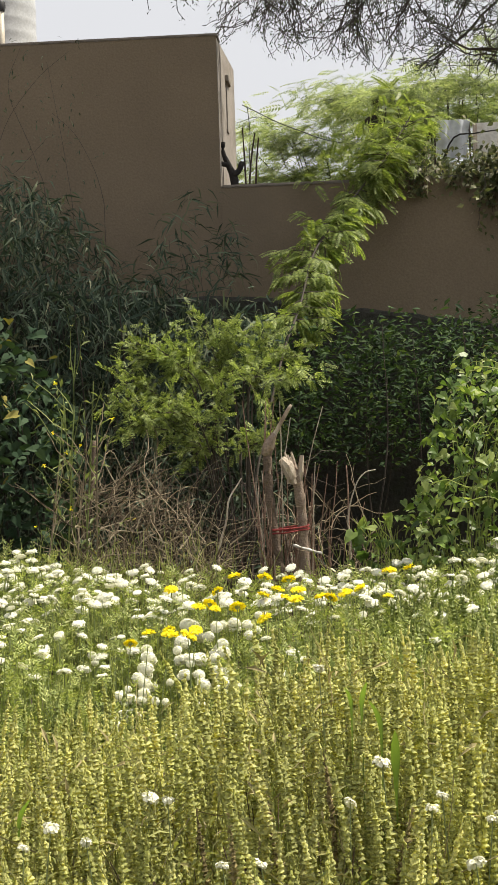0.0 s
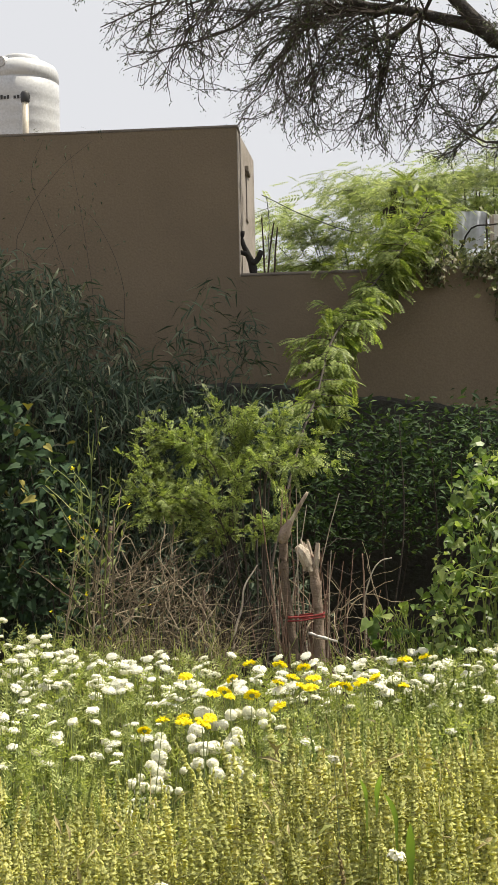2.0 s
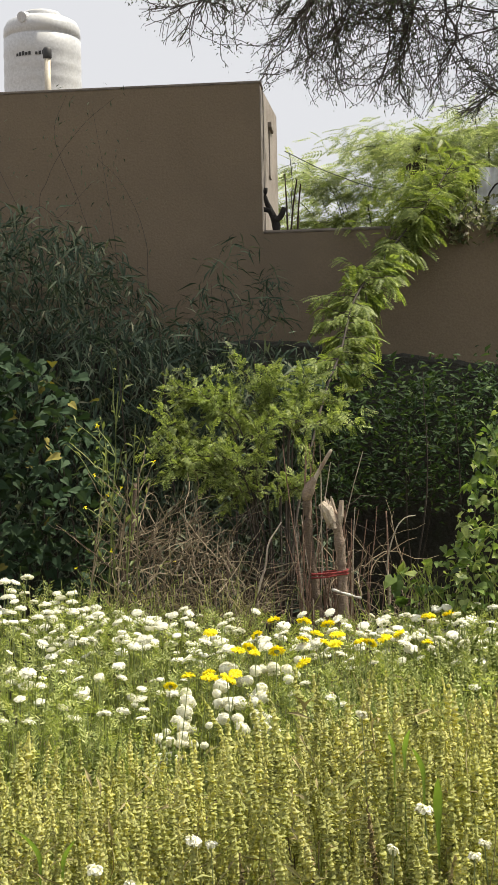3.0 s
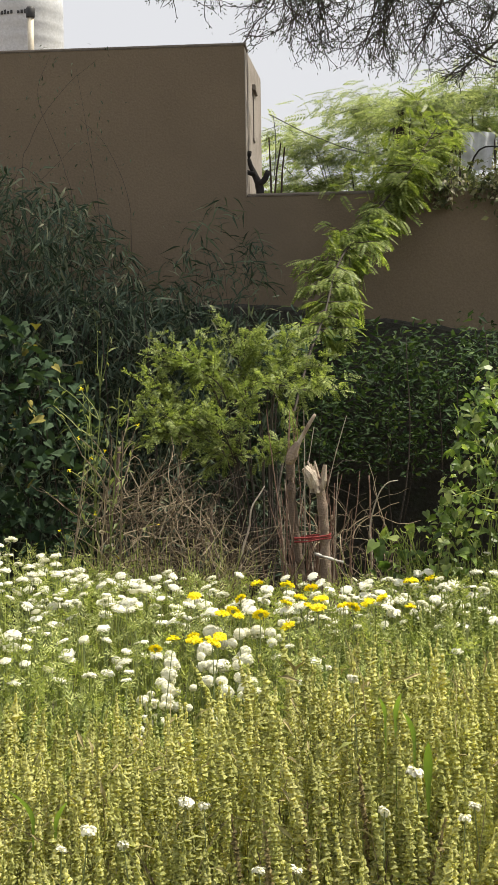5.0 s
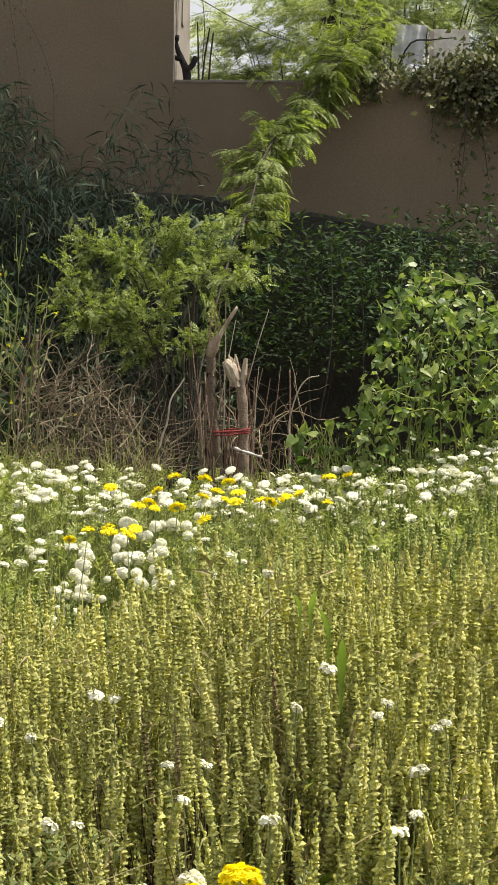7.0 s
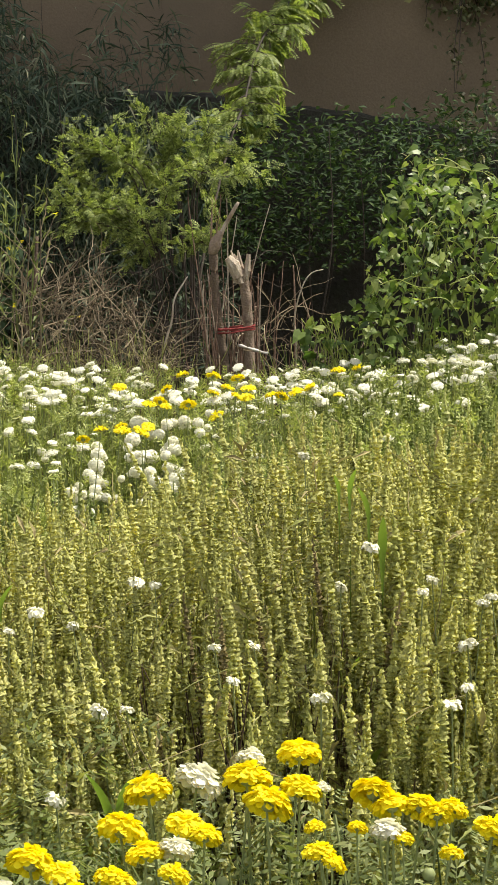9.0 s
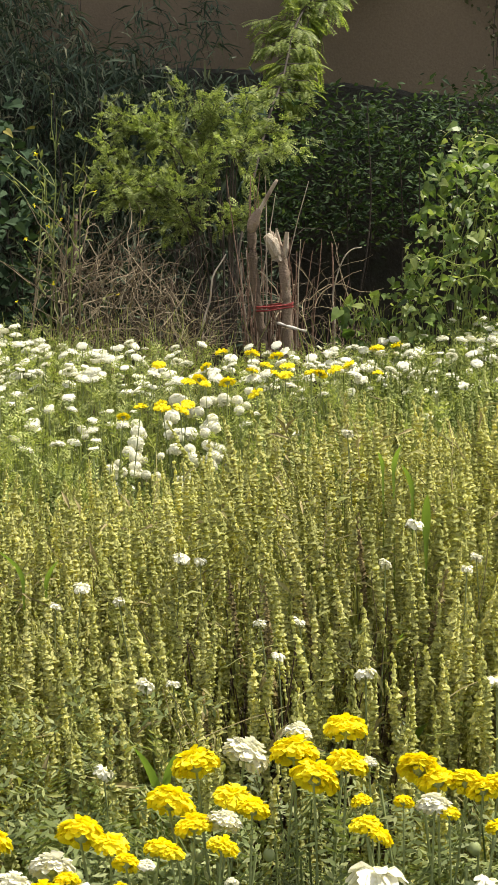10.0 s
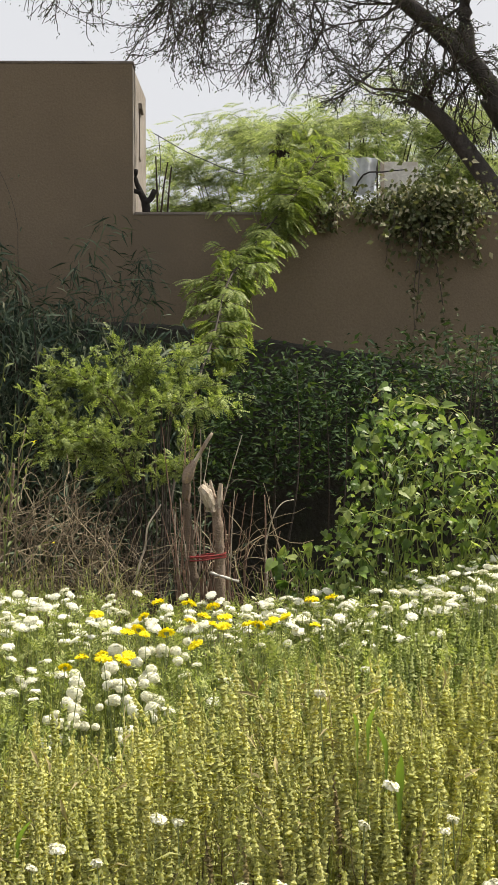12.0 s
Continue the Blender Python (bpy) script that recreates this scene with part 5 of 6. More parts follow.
def petal_blade(width, droop):
    """A blunt petal of length 1 along y, hollowed and bent down at its end."""
    h = width / 2
    v = [(-0.35 * h, 0, 0), (0.35 * h, 0, 0), (h, 0.6, 0.05), (-h, 0.6, 0.05), (0.72 * h, 0.95, -droop), (-0.72 * h, 0.95, -droop), (0, 1.0, -droop * 1.2), (0, 0.55, -0.02), (-0.7 * h, 0.3, 0.02)]
    return v, [(0, 1, 2, 7), (0, 7, 3, 8), (7, 2, 4, 6), (7, 6, 5, 3)]


def ring_petals(shape, r, rings, template, flat=0.6, seed=0, inner=0.12):
    """Petals in rings: (count, rise in degrees, length)."""
    q = np.random.default_rng(seed)
    for count, rise, length in rings:
        a = np.arange(count) * 2 * np.pi / count + q.uniform(0, 6.28) + q.normal(size=count) * 0.12
        e = np.radians(rise + q.normal(size=count) * 6)
        d = np.stack([np.cos(a) * np.cos(e), np.sin(a) * np.cos(e), np.sin(e) * flat], -1)
        start = d * r * inner
        size = r * length * (1 - inner) * q.uniform(0.85, 1.1, count)
        lean = unit(unit(d) + q.normal(size=d.shape) * 0.10)
        shape.scatter(template, start, turns(lean, q.normal(size=count) * 0.35), size)
    return shape


DOUBLE_NEAR = [(20, -30, 0.95), (22, -14, 1.04), (22, 2, 1.04), (20, 20, 1.0), (17, 38, 1.0), (13, 56, 1.0), (8, 72, 1.0), (4, 86, 1.0)]
DOUBLE_FAR = [(16, -30, 1.0), (17, -2, 1.0), (15, 24, 1.0), (11, 50, 1.0), (5, 76, 1.0)]
GLOBE = [(9, -62, 1.0), (12, -36, 1.0), (13, -10, 1.0), (12, 16, 1.0), (10, 40, 1.0), (7, 62, 1.0), (4, 80, 0.8)]
OPEN = [(13, -30, 1.0), (12, -12, 0.97), (10, 8, 0.86)]
PETAL = petal_blade(0.62, 0.16)
BROAD_PETAL = petal_blade(0.95, 0.20)
WIDE_PETAL = petal_blade(0.56, 0.26)
CUPPED_PETAL = petal_blade(1.5, -0.10)
RUFFLED_PETAL = petal_blade(0.78, 0.30)


def core(shape, r, flat, low):
    """The closed heart of a full bloom, under its petals."""
    hs = np.linspace(low, 0.98, 7)
    prof = [(r * math.sqrt(max(0.0, 1 - h * h)), r * flat * h) for h in hs] + [(0.0005, r * flat)]
    body = lathe(prof, 12)
    return shape.add(body.v[0], body.f[0])


def bloom(kind, r, seed):
    if kind == "open":
        return ring_petals(Shape(), r, OPEN, WIDE_PETAL, 0.8, seed)
    if kind == "globe":
        return ring_petals(core(Shape(), r * 0.93, 0.88, -0.9), r, GLOBE, CUPPED_PETAL, 0.88, seed, 0.66)
    if kind == "flat":
        return ring_petals(core(Shape(), r * 0.87, 0.36, -0.5), r, DOUBLE_FAR, BROAD_PETAL, 0.36, seed, 0.70)
    if kind == "far":
        return ring_petals(core(Shape(), r * 0.70, 0.26, -0.5), r, DOUBLE_FAR, PETAL, 0.26, seed, 0.5)
    return ring_petals(core(Shape(), r * 0.78, 0.5, -0.45), r, DOUBLE_NEAR, RUFFLED_PETAL, 0.48, seed, 0.55)


def flower(at, r, kind, petal, label, group, seed, tilt=14, sides=6, name="garden_flower", towards=None, leaves=2):
    """One bloom on its stalk, rooted in the bed."""
    q = np.random.default_rng(seed + 1000)
    at = np.array(at, float)
    root = np.array((at[0] + q.normal() * 0.04, at[1] + abs(q.normal()) * 0.05, 0.0))
    fl = thing(name, root, label, "flower", group)
    top = at - root
    way = unit(np.array((0.1 * q.normal(), 0.1 * q.normal(), 1.0)) + q.normal(size=3) * math.sin(radians(tilt)) + (np.array(towards) if towards is not None else 0))
    neck = way * -0.25 * r
    line = spline([(0, 0, -0.03), top * np.array((0.2, 0.2, 0.5)), top * np.array((0.75, 0.75, 0.85)), top + neck], 12)
    part("stalk", Shape().tube(line, np.linspace(0.0026, 0.0017, 12) * min(1.0, 0.35 + r / 0.045), sides), STALK, fl)
    m = Matrix.Translation(Vector(top)) @ Vector(way).to_track_quat("Z", "Y").to_matrix().to_4x4()
    head = part("bloom", bloom(kind, r, seed), petal, fl)
    head.matrix_basis = m
    cup = part("calyx", lathe([(0.0025, -0.34 * r), (0.22 * r, -0.27 * r), (0.33 * r, -0.12 * r), (0.30 * r, 0.0)], 8), STALK, fl, "green calyx")
    cup.matrix_basis = m
    if kind == "open":
        eye = part("eye", lathe([(0.24 * r, 0.0), (0.21 * r, 0.10 * r), (0.12 * r, 0.15 * r), (0.0003, 0.16 * r)], 10), EYE_Y, head, "yellow-green eye")
    return fl


def build_near_bed():
    k = 0
    for rows, kind, mat, label in ((NEAR_YELLOW + NEAR_YELLOW_RIGHT, "near", PETAL_Y, "bright yellow double flower on a tall green stalk"),
                                   (NEAR_WHITE, "near", PETAL_W, "white double flower on a tall green stalk"),
                                   (NEAR_OPEN, "open", PETAL_W, "open white flower with drooping petals and pale eye")):
        for x, y, z, r in rows:
            k += 1
            flower((x, y, z), r * 1.08, kind, mat, label, "flowers of the near bed", k, 11, towards=(0.16, 0.55, 0.0))
    r = np.random.default_rng(71)
    for i in range(12):
        x, y = r.uniform(-0.2, 0.4), r.uniform(1.86, 2.1)
        bud = thing("flower_bud", (x, y, 0), "round green unopened bud in the near bed", "bud", "buds of the near bed")
        z = 0.60 + r.uniform(-0.03, 0.05) + 0.3 * (y - 1.95)
        part("stalk", Shape().tube(wander((0, 0, -0.02), (r.normal() * 0.04, 0, 1), z + 0.02, 7, 0.03, (0, 0, 0), r), 0.002, 5), STALK, bud)
        b = part("bud", lathe([(0.001, -0.008), (0.006, -0.005), (0.0085, 0.001), (0.006, 0.007), (0.001, 0.009)], 10), STALK, bud, smooth=True)
        b.location = (0, 0, z)
    # cut leaves of the bed
    n = 5200
    x, y = r.normal(0.1, 0.42, n), r.uniform(1.45, 2.30, n) + 0.08 * r.normal(size=n)
    z = (0.56 + 0.10 * (y - 1.9)) * r.uniform(0.35, 1.0, n) ** 0.6 + 0.03 * r.normal(size=n)
    way = unit(r.normal(size=(n, 3)) * (0.8, 0.8, 0.4) + (0, -0.1, 0.45))
    s = Shape().scatter(frond(5, 0.34, 0.085, 48, 0.15), np.stack([x, y, z], -1), turns(way, r.uniform(-1, 1, n)), r.uniform(0.045, 0.09, n))
    # more of them climb among the first weeds
    k = 380
    x, y = r.uniform(-0.55, 0.6, k), r.uniform(2.2, 2.48, k)
    x = np.where(np.arange(k) % 3 > 0, -0.3 + 0.45 * x, x)
    z = 0.40 + 0.28 * r.uniform(size=k) ** 0.7 + 0.25 * (y - 2.3)
    way = unit(r.normal(size=(k, 3)) * (0.8, 0.8, 0.4) + (0, -0.1, 0.45))
    s.scatter(frond(4, 0.34, 0.10, 48, 0.15), np.stack([x, y, z], -1), turns(way, r.uniform(-1, 1, k)), r.uniform(0.035, 0.07, k))
    m = 420
    for i in range(m):
        p = wander((r.normal(0.1, 0.42), r.uniform(1.45, 2.3), 0), (r.normal() * 0.08, r.normal() * 0.05, 1), r.uniform(0.45, 0.64), 7, 0.05, (0, 0, 0), r)
        s.tube(p, np.linspace(0.0028, 0.0014, len(p)), 4)
    ob = part("bed_leaves", s, GREY_GREEN)
    tagged(ob, "grey-green finely cut leaves of the near flower bed", "leaves", kind="stuff")


def canopy(x, y):
    """Height of the far flower bed's leaf tops."""
    side = np.where(x < -0.1, 0.10, 0.11) * (x + 0.1) ** 2
    z = 0.665 + 0.05 * (y - 5.3) + np.minimum(side, 0.24) * np.clip((y - 4.9) / 1.4, 0.2, 1)
    z = z - 0.34 * np.exp(-(((x + 0.38) / 0.27) ** 2 + ((y - 5.38) / 0.46) ** 2))
    return z * np.clip((y - 4.2) / 0.9, 0.45, 1)


def build_far_bed():
    r = np.random.default_rng(81)
    k = 200
    for x, y, z, rad in CLUMP_BACK + CLUMP_FRONT:
        k += 1
        flower((x, y, z), rad * 1.05, "globe", PETAL_W, "round white globe flower in the thick white clump", "white globe flowers", k, 20, 4, name="globe_flower")
    # smaller heads crowded between them
    for x, y, z, rad in CLUMP_BACK + CLUMP_FRONT[:10]:
        k += 1
        flower((x + r.normal() * 0.030, y + 0.05 + r.normal() * 0.03, z + r.normal() * 0.018), rad * r.uniform(0.7, 0.95), "globe", PETAL_W, "small round white flower crowded in the white clump", "white globe flowers", k, 20, 4, name="globe_flower")
    for x, y, z in FAR_YELLOW:
        k += 1
        flower((x, y, z + 0.012), r.uniform(0.024, 0.035), "far", PETAL_Y, "flat yellow flower in the far bed", "yellow flowers of the far bed", k, 14, 4, name="yellow_flower", towards=(0.05, 0.05, 0.0))
    # white heads of the far bed: a few are built, the rest are copies of them
    kinds = []
    for i in range(8):
        hgt = 0.62 + 0.06 * i
        kinds.append((hgt, flower((0.0, 5.9, hgt), (0.028, 0.022, 0.030, 0.025)[i % 4], "flat", PETAL_W, "white double flower of the far bed", "white flowers of the far bed", 400 + i, 17, 4, name="white_flower", towards=(0.0, 0.08, 0.0))))
    spots = [(x, y) for x, y, z in FAR_WHITE]
    while len(spots) < 290:
        x, y = (r.uniform(-1.5, 1.3), r.uniform(5.25, 6.95)) if len(spots) % 2 else ((r.uniform(-1.5, 0.4), r.uniform(6.2, 6.95)) if len(spots) % 4 else (r.uniform(0.2, 1.3), r.uniform(5.9, 6.6)))
        p = 1.0 if y > 6.15 else (0.50 if x < -0.5 else (0.8 if x > 0.45 and y > 5.9 else 0.10))
        if r.uniform() < p and not (-0.62 < x < -0.05 and y < 6.1):
            spots.append((x, y))
    for i, (x, y) in enumerate(spots):
        z = float(canopy(x, y)) + r.uniform(-0.07, 0.07)
        hgt, src = kinds[int(np.clip(round((z - 0.62) / 0.06), 0, 7))]
        m = Matrix.Translation((x, y, z - hgt)) @ Matrix.Rotation(r.uniform(0, 6.28), 4, "Z")
        copy_thing(src, m)
    for i, (hgt, src) in enumerate(kinds):
        x = -1.6 + 0.4 * i
        src.location = (x, 6.6, float(canopy(x, 6.6)) + 0.03 - hgt)
    # the bed goes on to both sides
    rest = Shape()
    head = ring_petals(core(Shape(), 0.022, 0.36, -0.4), 0.025, [(11, -22, 1.0), (10, 12, 1.0), (6, 50, 1.0)], BROAD_PETAL, 0.36, 450, 0.66)
    hv, hf = np.concatenate(head.v), head.f
    for i in range(320):
        if i < 70:
            x, y = (r.uniform(1.35, 3.8) if i % 2 else r.uniform(-4.0, -1.55)), r.uniform(5.3, 6.95)
        elif i < 200:
            x, y = r.uniform(-1.5, -0.45), r.uniform(5.5, 6.95)
        else:
            x, y = r.uniform(0.0, 1.35), r.uniform(6.15, 6.95)
        z = float(canopy(x, y)) + r.uniform(-0.08, 0.06)
        for f in hf:
            rest.f.append(f + rest.count)
            rest.m.append(np.zeros(len(f), int))
        rest.v.append(hv * r.uniform(0.6, 1.15) * (1, 1, r.uniform(0.7, 1.1)) @ np.array(Matrix.Rotation(r.normal() * 0.3, 3, "X") @ Matrix.Rotation(r.normal() * 0.3, 3, "Y")) + (x, y, z))
        rest.count += len(hv)
        rest.tube([(x + 0.02, y, 0), (x, y, z - 0.008)], [0.0026, 0.0018], 3, 1)
    ob = part("side_flowers", rest, [PETAL_W, STALK])
    tagged(ob, "white flowers crowded along the far bed", "flowers", kind="stuff")
    # fine leaves and stalks of the far bed
    n = 13000
    x, y = r.uniform(-1.4, 1.3, n), r.uniform(4.5, 7.1, n)
    z = canopy(x, y) * (1.02 - 0.62 * r.uniform(size=n) ** 1.6) - 0.02
    way = unit(r.normal(size=(n, 3)) * (0.55, 0.5, 0.3) + (0, -0.1, 0.75))
    s = Shape().scatter(frond(4, 0.40, 0.10, 38, 0.12), np.stack([x, y, z], -1), turns(way, r.uniform(-1, 1, n)), r.uniform(0.03, 0.075, n))
    for i in range(3000):
        x, y = r.uniform(-2.4, 2.0), r.uniform(4.4, 7.1)
        p = wander((x, y, 0), (r.normal() * 0.06, r.normal() * 0.05, 1), float(canopy(x, y)) * r.uniform(0.8, 1.12), 5, 0.04, (0, 0, 0), r)
        s.tube(p, np.linspace(0.0026, 0.0014, len(p)), 3)
    for i in range(420):
        x, y = r.uniform(-1.3, 0.9), r.uniform(6.9, 7.35)
        if -0.36 < x < 0.26 and i % 8:
            continue
        p = wander((x, y, 0), (r.normal() * 0.12, r.normal() * 0.06, 1), r.uniform(0.75, 1.0), 6, 0.08, (0, 0, 0), r)
        s.tube(p, np.linspace(0.0026, 0.0012, len(p)), 3)
    for i in range(400):
        x, y = r.uniform(2.0, 5.0) * (1 if i % 2 else -1.1), r.uniform(2.0, 7.1)
        p = wander((x, y, 0), (r.normal() * 0.06, r.normal() * 0.05, 1), r.uniform(0.5, 0.9), 5, 0.04, (0, 0, 0), r)
        s.tube(p, np.linspace(0.004, 0.002, len(p)), 3)
    n = 1800
    x = r.uniform(2.0, 5.0, n) * np.where(r.uniform(size=n) < 0.5, 1, -1.1)
    pos = np.stack([x, r.uniform(1.5, 7.1, n), r.uniform(0.1, 0.75, n)], -1)
    s.scatter(frond(4, 0.30, 0.09, 45, 0.12), pos, turns(unit(r.normal(size=(n, 3)) + (0, 0, 0.6))), r.uniform(0.10, 0.2, n))
    ob = part("bed_foliage", s, GREENS)
    tagged(ob, "fine yellow-green leaves and stalks of the far flower bed", "foliage", kind="stuff")


def weed_top(x, y):
    h = np.interp(y, [2.25, 2.45, 2.75, 3.0, 3.4, 4.0, 4.8], [0.64, 0.72, 0.86, 0.95, 0.90, 0.80, 0.62])
    h = np.where((x > 0.3) & (y > 4.2), np.maximum(h, 0.735 + 0.05 * (y - 5.0) + 0.07 * np.clip((x - 0.3) / 0.6, 0, 1)), h)
    ridge = np.interp(x, [-0.5, -0.25, -0.06, 0.12, 0.45, 0.9], [-0.10, -0.07, 0.0, 0.115, 0.115, 0.09])
    return h + ridge * np.clip((y - 2.2) / 0.6, 0.3, 1) * (y < 4.3)


def build_weeds():
    r = np.random.default_rng(91)
    stems, spikes, bare = Shape(), Shape(), 0.0

    pod = leaf(0.85, 0.5, -0.16, 0.22)

    def stand(n, x0, x1, y0, y1, gap, sides, size, longest=0.5, low=0.72, pods=2):
        """Upright weeds whose stems carry ring upon ring of small plump seed pods."""
        places, ways, sizes = [], [], []
        for i in range(n):
            x, y = r.uniform(x0, x1), r.uniform(y0, y1)
            if y < 3.2 and (0.03 < x < 0.14 or 0.195 < x < 0.24) and r.uniform() < 0.96 * (1 - bare):
                continue
            if noise.noise((x * 9, y * 4, 0.7)) < -0.18 and r.uniform() < 0.35 * (1 - bare):
                continue
            top = float(weed_top(x, y)) * (r.uniform(0.92, 1.02) if i % 5 < 2 else r.uniform(low, 0.98)) + min(r.normal() * 0.03, 0.05)
            line = wander((x, y, 0), (r.normal() * 0.055, r.normal() * 0.05, 1), top, 8, 0.05, (0, 0, 0.03), r)
            top = line[-1, 2]
            stems.tube(line, np.linspace(0.0018, 0.0009, len(line)), 3)
            length = r.uniform(0.6, 1.0) * longest
            zs = np.arange(top - length, top, gap * r.uniform(0.85, 1.2))
            k = len(zs)
            taper = np.clip((top - zs) / 0.05, 0.45, 1) * np.clip((zs - (top - length)) / 0.05, 0.5, 1) * size * r.uniform(0.8, 1.2)
            mid = np.stack([np.interp(zs, line[:, 2], line[:, c]) for c in (0, 1)] + [zs], -1)
            mid[:, :2] += r.normal(size=(k, 2)) * 0.15 * size
            # lobed ring, pinched waist, lobed ring
            ring = np.repeat(mid, 2, 0)
            ring[1::2, 2] += 0.5 * gap
            turn = (np.arange(sides) * 2 * np.pi / sides)[None] + np.repeat(r.uniform(0, 6.28, (k, 1)), 2, 0)
            rad = np.repeat(taper, 2)[:, None] * np.tile((1.0, 0.45), k)[:, None] * r.uniform(0.58, 1.28, (2 * k, sides)) * np.repeat(r.uniform(0.82, 1.18, (k, 1)), 2, 0)
            v = np.stack([ring[:, :1] + rad * np.cos(turn), ring[:, 1:2] + rad * np.sin(turn), ring[:, 2:] + r.normal(size=rad.shape) * gap * np.tile((0.20, 0.05), k)[:, None]], -1)
            ii, jj = np.meshgrid(np.arange(2 * k - 1), np.arange(sides), indexing="ij")
            kk = (jj + 1) % sides
            spikes.add(v, np.stack([ii * sides + jj, ii * sides + kk, (ii + 1) * sides + kk, (ii + 1) * sides + jj], -1).reshape(-1, 4))
            # loose pods that stand out of the rings
            turn = r.uniform(0, 6.28, (k, pods))
            places.append((mid[:, None] + r.normal(size=(k, pods, 3)) * (0.0006, 0.0006, 0.2 * gap)).reshape(-1, 3))
            ways.append(np.stack([np.cos(turn), np.sin(turn), r.normal(0.1, 0.3, (k, pods))], -1).reshape(-1, 3))
            sizes.append((1.18 * taper[:, None] * r.uniform(0.7, 1.25, (k, pods))).ravel())
        places, ways, sizes = np.concatenate(places), np.concatenate(ways), np.concatenate(sizes)
        spikes.scatter(pod, places, turns(ways, r.normal(size=len(places)) * 0.4), sizes)
    stand(700, -0.48, 0.60, 2.26, 2.80, 0.0072, 5, 0.0074, 0.34, 0.66, pods=1)
    stand(1280, -0.62, 0.78, 2.45, 3.45, 0.0078, 5, 0.0080, 0.25, 0.76, pods=1)
    stand(700, -0.90, 1.10, 3.45, 4.7, 0.0105, 5, 0.0106, 0.22, pods=1)
    stand(200, -2.6, -0.75, 2.3, 4.7, 0.030, 4, 0.016, 0.4, pods=1)
    stand(200, 0.95, 2.6, 2.3, 4.7, 0.030, 4, 0.016, 0.4, pods=1)
    ob = part("seed_spikes", spikes, WEED)
    tagged(ob, "dense olive seed spikes of tall weeds in whorls", "weeds", kind="stuff")
    spikes = Shape()
    stand(820, 0.08, 1.25, 4.1, 6.3, 0.0130, 5, 0.0100, 0.22, pods=1)
    stand(90, -0.95, -0.1, 4.3, 5.0, 0.0130, 5, 0.0100, 0.20, pods=1)
    ob = part("green_spikes", spikes, GREENS)
    tagged(ob, "fresh green seed spikes of weeds before the far bed", "weeds", kind="stuff")
    spikes = Shape()
    bare = 1.0
    stand(5, 0.03, 0.145, 2.40, 2.80, 0.0078, 4, 0.0068, 0.36, 0.85)
    stand(5, 0.19, 0.26, 2.40, 2.80, 0.0078, 4, 0.0068, 0.36, 0.85)
    ob = part("withered_spikes", spikes, WEED_BROWN)
    tagged(ob, "withered brown seed spikes in the thin patches of weeds", "weeds", kind="stuff")
    # small narrow leaves low on the weeds
    n = 8500
    x, y = r.uniform(-0.9, 1.05, n), r.uniform(2.2, 4.6, n) - 0.0
    y = np.where(np.arange(n) % 3 == 0, 2.2 + (y - 2.2) * 0.25, y)
    x = np.where((y < 3.2) & (((x > 0.03) & (x < 0.14)) | ((x > 0.20) & (x < 0.245))), -0.2 + 0.3 * x, x)
    z = weed_top(x, y) * r.uniform(0.3, 0.93, n)
    way = unit(r.normal(size=(n, 3)) * (0.8, 0.8, 0.4) + (0, -0.1, 0.1))
    stems.scatter(leaf(0.28, 0.45, 0.05, 0.2), np.stack([x, y, z], -1), turns(way, r.uniform(-1, 1, n)), r.uniform(0.014, 0.034, n))
    n = 700
    x, y = r.uniform(-0.5, 0.65, n), r.uniform(2.3, 3.3, n)
    z = weed_top(x, y) * r.uniform(0.62, 1.0, n)
    litter = Shape().scatter(leaf(0.17, 0.45, 0.05, 0.3), np.stack([x, y, z], -1), turns(unit(r.normal(size=(n, 3)) * (0.7, 0.6, 0.7) + (0, -0.1, 0.0)), r.uniform(-1, 1, n)), r.uniform(0.02, 0.055, n))
    for i in range(150):
        x, y = r.uniform(-0.5, 0.65), r.uniform(2.3, 3.2)
        p = wander((x, y, float(weed_top(x, y)) * r.uniform(0.7, 0.95)), (r.normal(), r.normal() * 0.4, 0.7), r.uniform(0.06, 0.18), 5, 0.12, (0, 0, 0), r)
        litter.tube(p, np.linspace(0.0013, 0.0006, len(p)), 3)
    ob = part("dry_litter", litter, DRY_GRASS)
    tagged(ob, "pale withered leaves and straws caught in the weeds", "weeds", kind="stuff")
    ob = part("weed_stems", stems, WEED_STEM)
    tagged(ob, "thin stems and narrow leaves of the tall weeds", "weeds", kind="stuff")
    dead = Shape()
    for i in range(150):
        x = r.uniform(0.03, 0.14) if i % 3 else r.uniform(0.20, 0.245)
        p = wander((x, r.uniform(2.5, 3.15), 0), (r.normal() * 0.08, r.normal() * 0.05, 1), r.uniform(0.52, 0.80), 8, 0.08, (0, 0, 0.03), r)
        dead.tube(p, np.linspace(0.0030, 0.0010, len(p)), 4)
        for j in (4, 5, 6):
            q = wander(p[j], (r.normal(), r.normal() * 0.5, 0.6), r.uniform(0.04, 0.1), 4, 0.2, (0, 0, 0), r)
            dead.tube(q, np.linspace(0.0014, 0.0007, len(q)), 3)
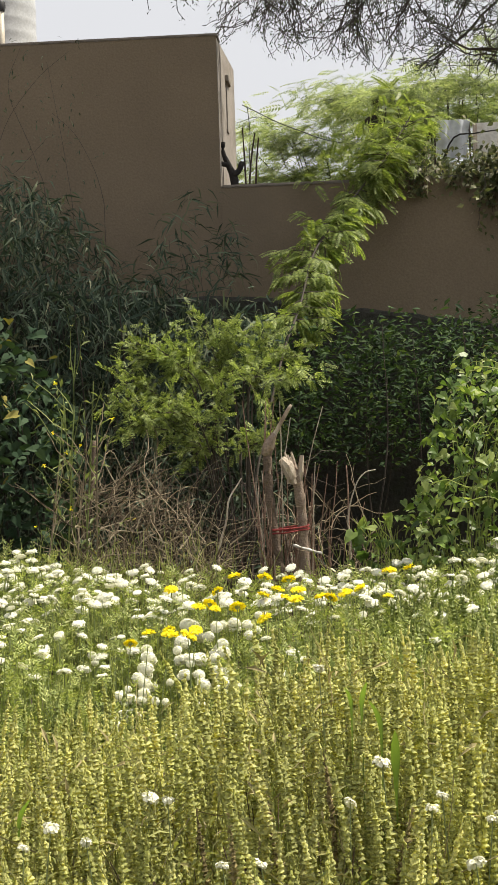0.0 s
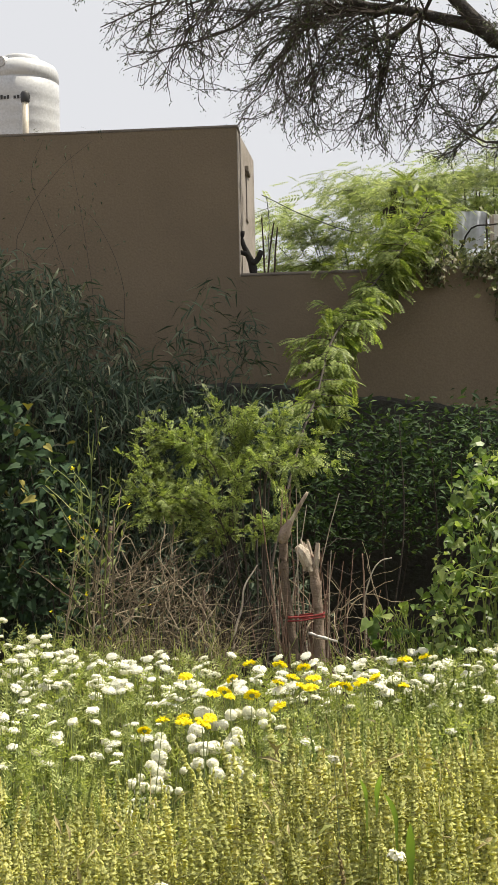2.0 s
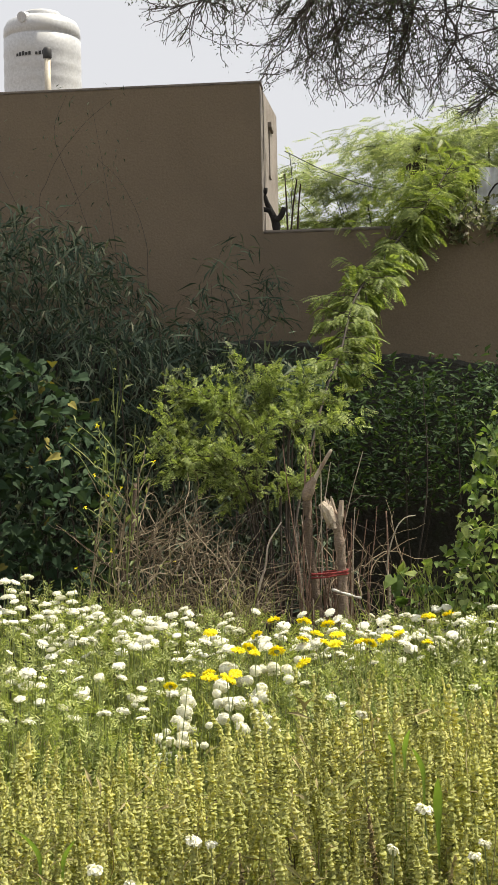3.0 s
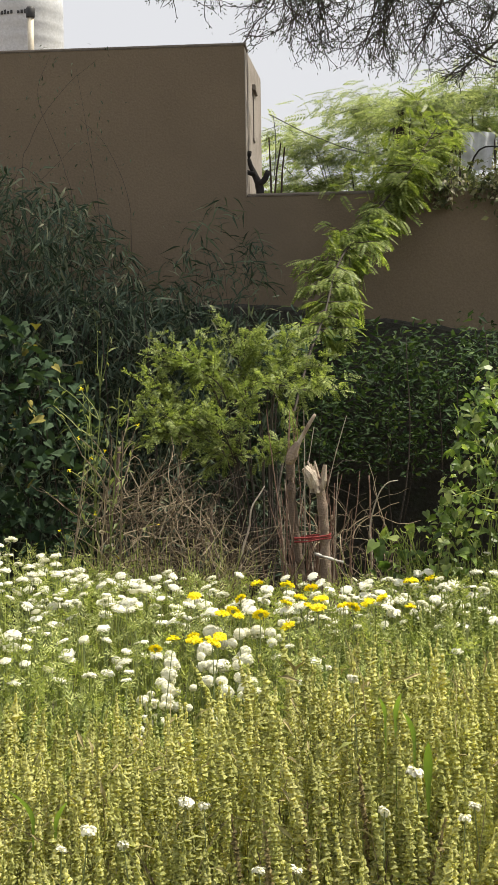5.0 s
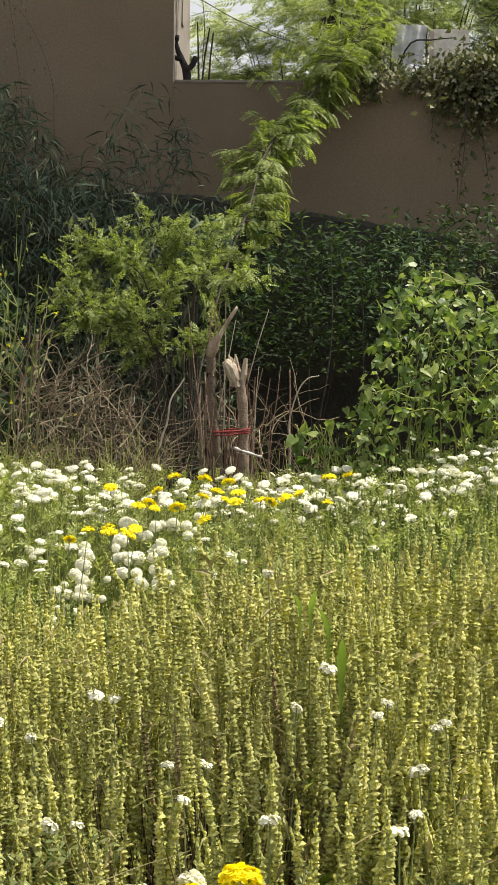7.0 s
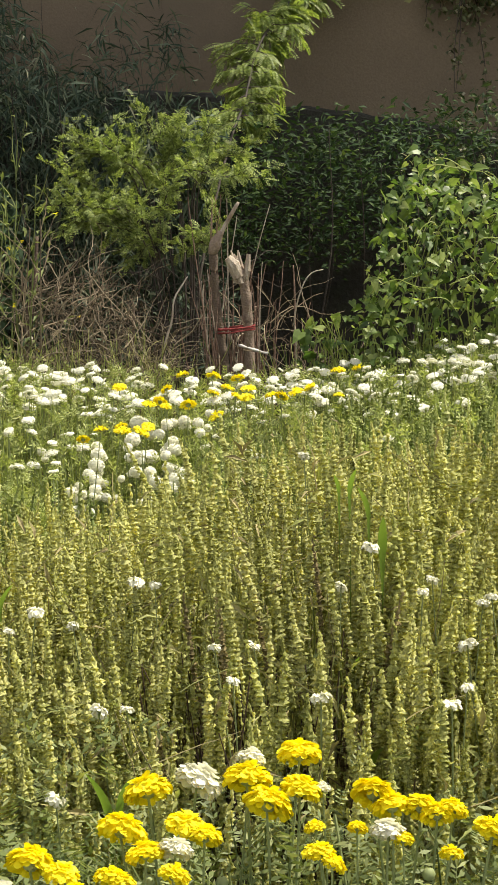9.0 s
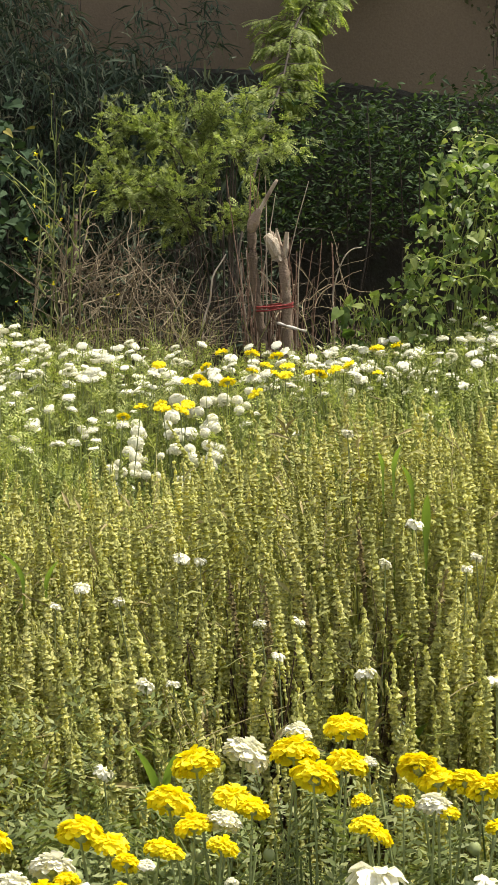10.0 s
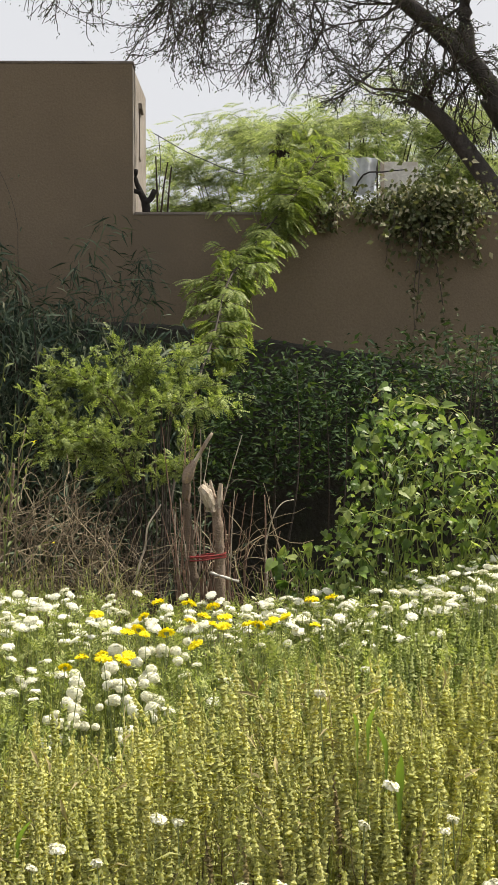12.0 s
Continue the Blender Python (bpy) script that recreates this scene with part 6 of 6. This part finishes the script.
    ob = part("dead_stems", dead, DRY_STEM)
    tagged(ob, "dark dead stems standing in gaps of the weeds", "weeds", kind="stuff")
    # single daisies seen from the side among the weeds
    for i, at in enumerate(DAISIES):
        flower(at, 0.012 + 0.005 * (i % 3 == 0), "open", PETAL_W, "small white daisy among the tall weeds", "daisies among the weeds", 600 + i, 14, 4, name="daisy", towards=(0.15, 0.38, 0.0))
    # broad blades
    for i, (x, y, z0, z1, w, lean) in enumerate(((0.338, 2.75, 0.87, 0.95, 0.015, 0.00), (0.316, 2.75, 0.94, 1.00, 0.009, -0.02), (0.285, 2.75, 0.98, 1.03, 0.009, 0.01), (0.268, 2.76, 0.98, 1.02, 0.007, -0.01), (-0.072, 2.30, 0.59, 0.69, 0.013, -0.03),
                                                 (-0.062, 2.30, 0.60, 0.68, 0.011, 0.02), (0.277, 2.70, 0.67, 0.74, 0.009, 0.03), (-0.36, 2.86, 0.77, 0.84, 0.010, -0.04), (-0.32, 2.86, 0.76, 0.82, 0.009, 0.03), (0.30, 2.50, 0.60, 0.65, 0.012, 0.02))):
        bl = thing("grass_blade", (x, y, 0), "broad upright green blade among the weeds", "grass blade", "broad blades")
        s = Shape()
        zs = np.concatenate([[0, z0 - 0.06], np.linspace(z0, z1, 8)])
        f = np.clip((zs - z0) / (z1 - z0), 0, 1)
        wd = w * np.where(zs < z0, 0.18, np.sin(np.pi * np.clip(0.15 + 0.85 * f, 0, 1)) ** 0.7 + 0.02)
        cx = lean * f * f
        cy = -0.03 * f * f
        v = np.concatenate([np.stack([cx - wd / 2, cy + 0.15 * wd, zs], -1), np.stack([cx, cy, zs], -1), np.stack([cx + wd / 2, cy + 0.15 * wd, zs], -1)])
        nn = len(zs)
        q = np.arange(nn - 1)
        s.add(v, np.concatenate([np.stack([q + c * nn, q + (c + 1) * nn, q + (c + 1) * nn + 1, q + c * nn + 1], -1) for c in (0, 1)]))
        part("blade", s, BLADE, bl, smooth=True)


build_near_bed()
build_far_bed()
build_weeds()
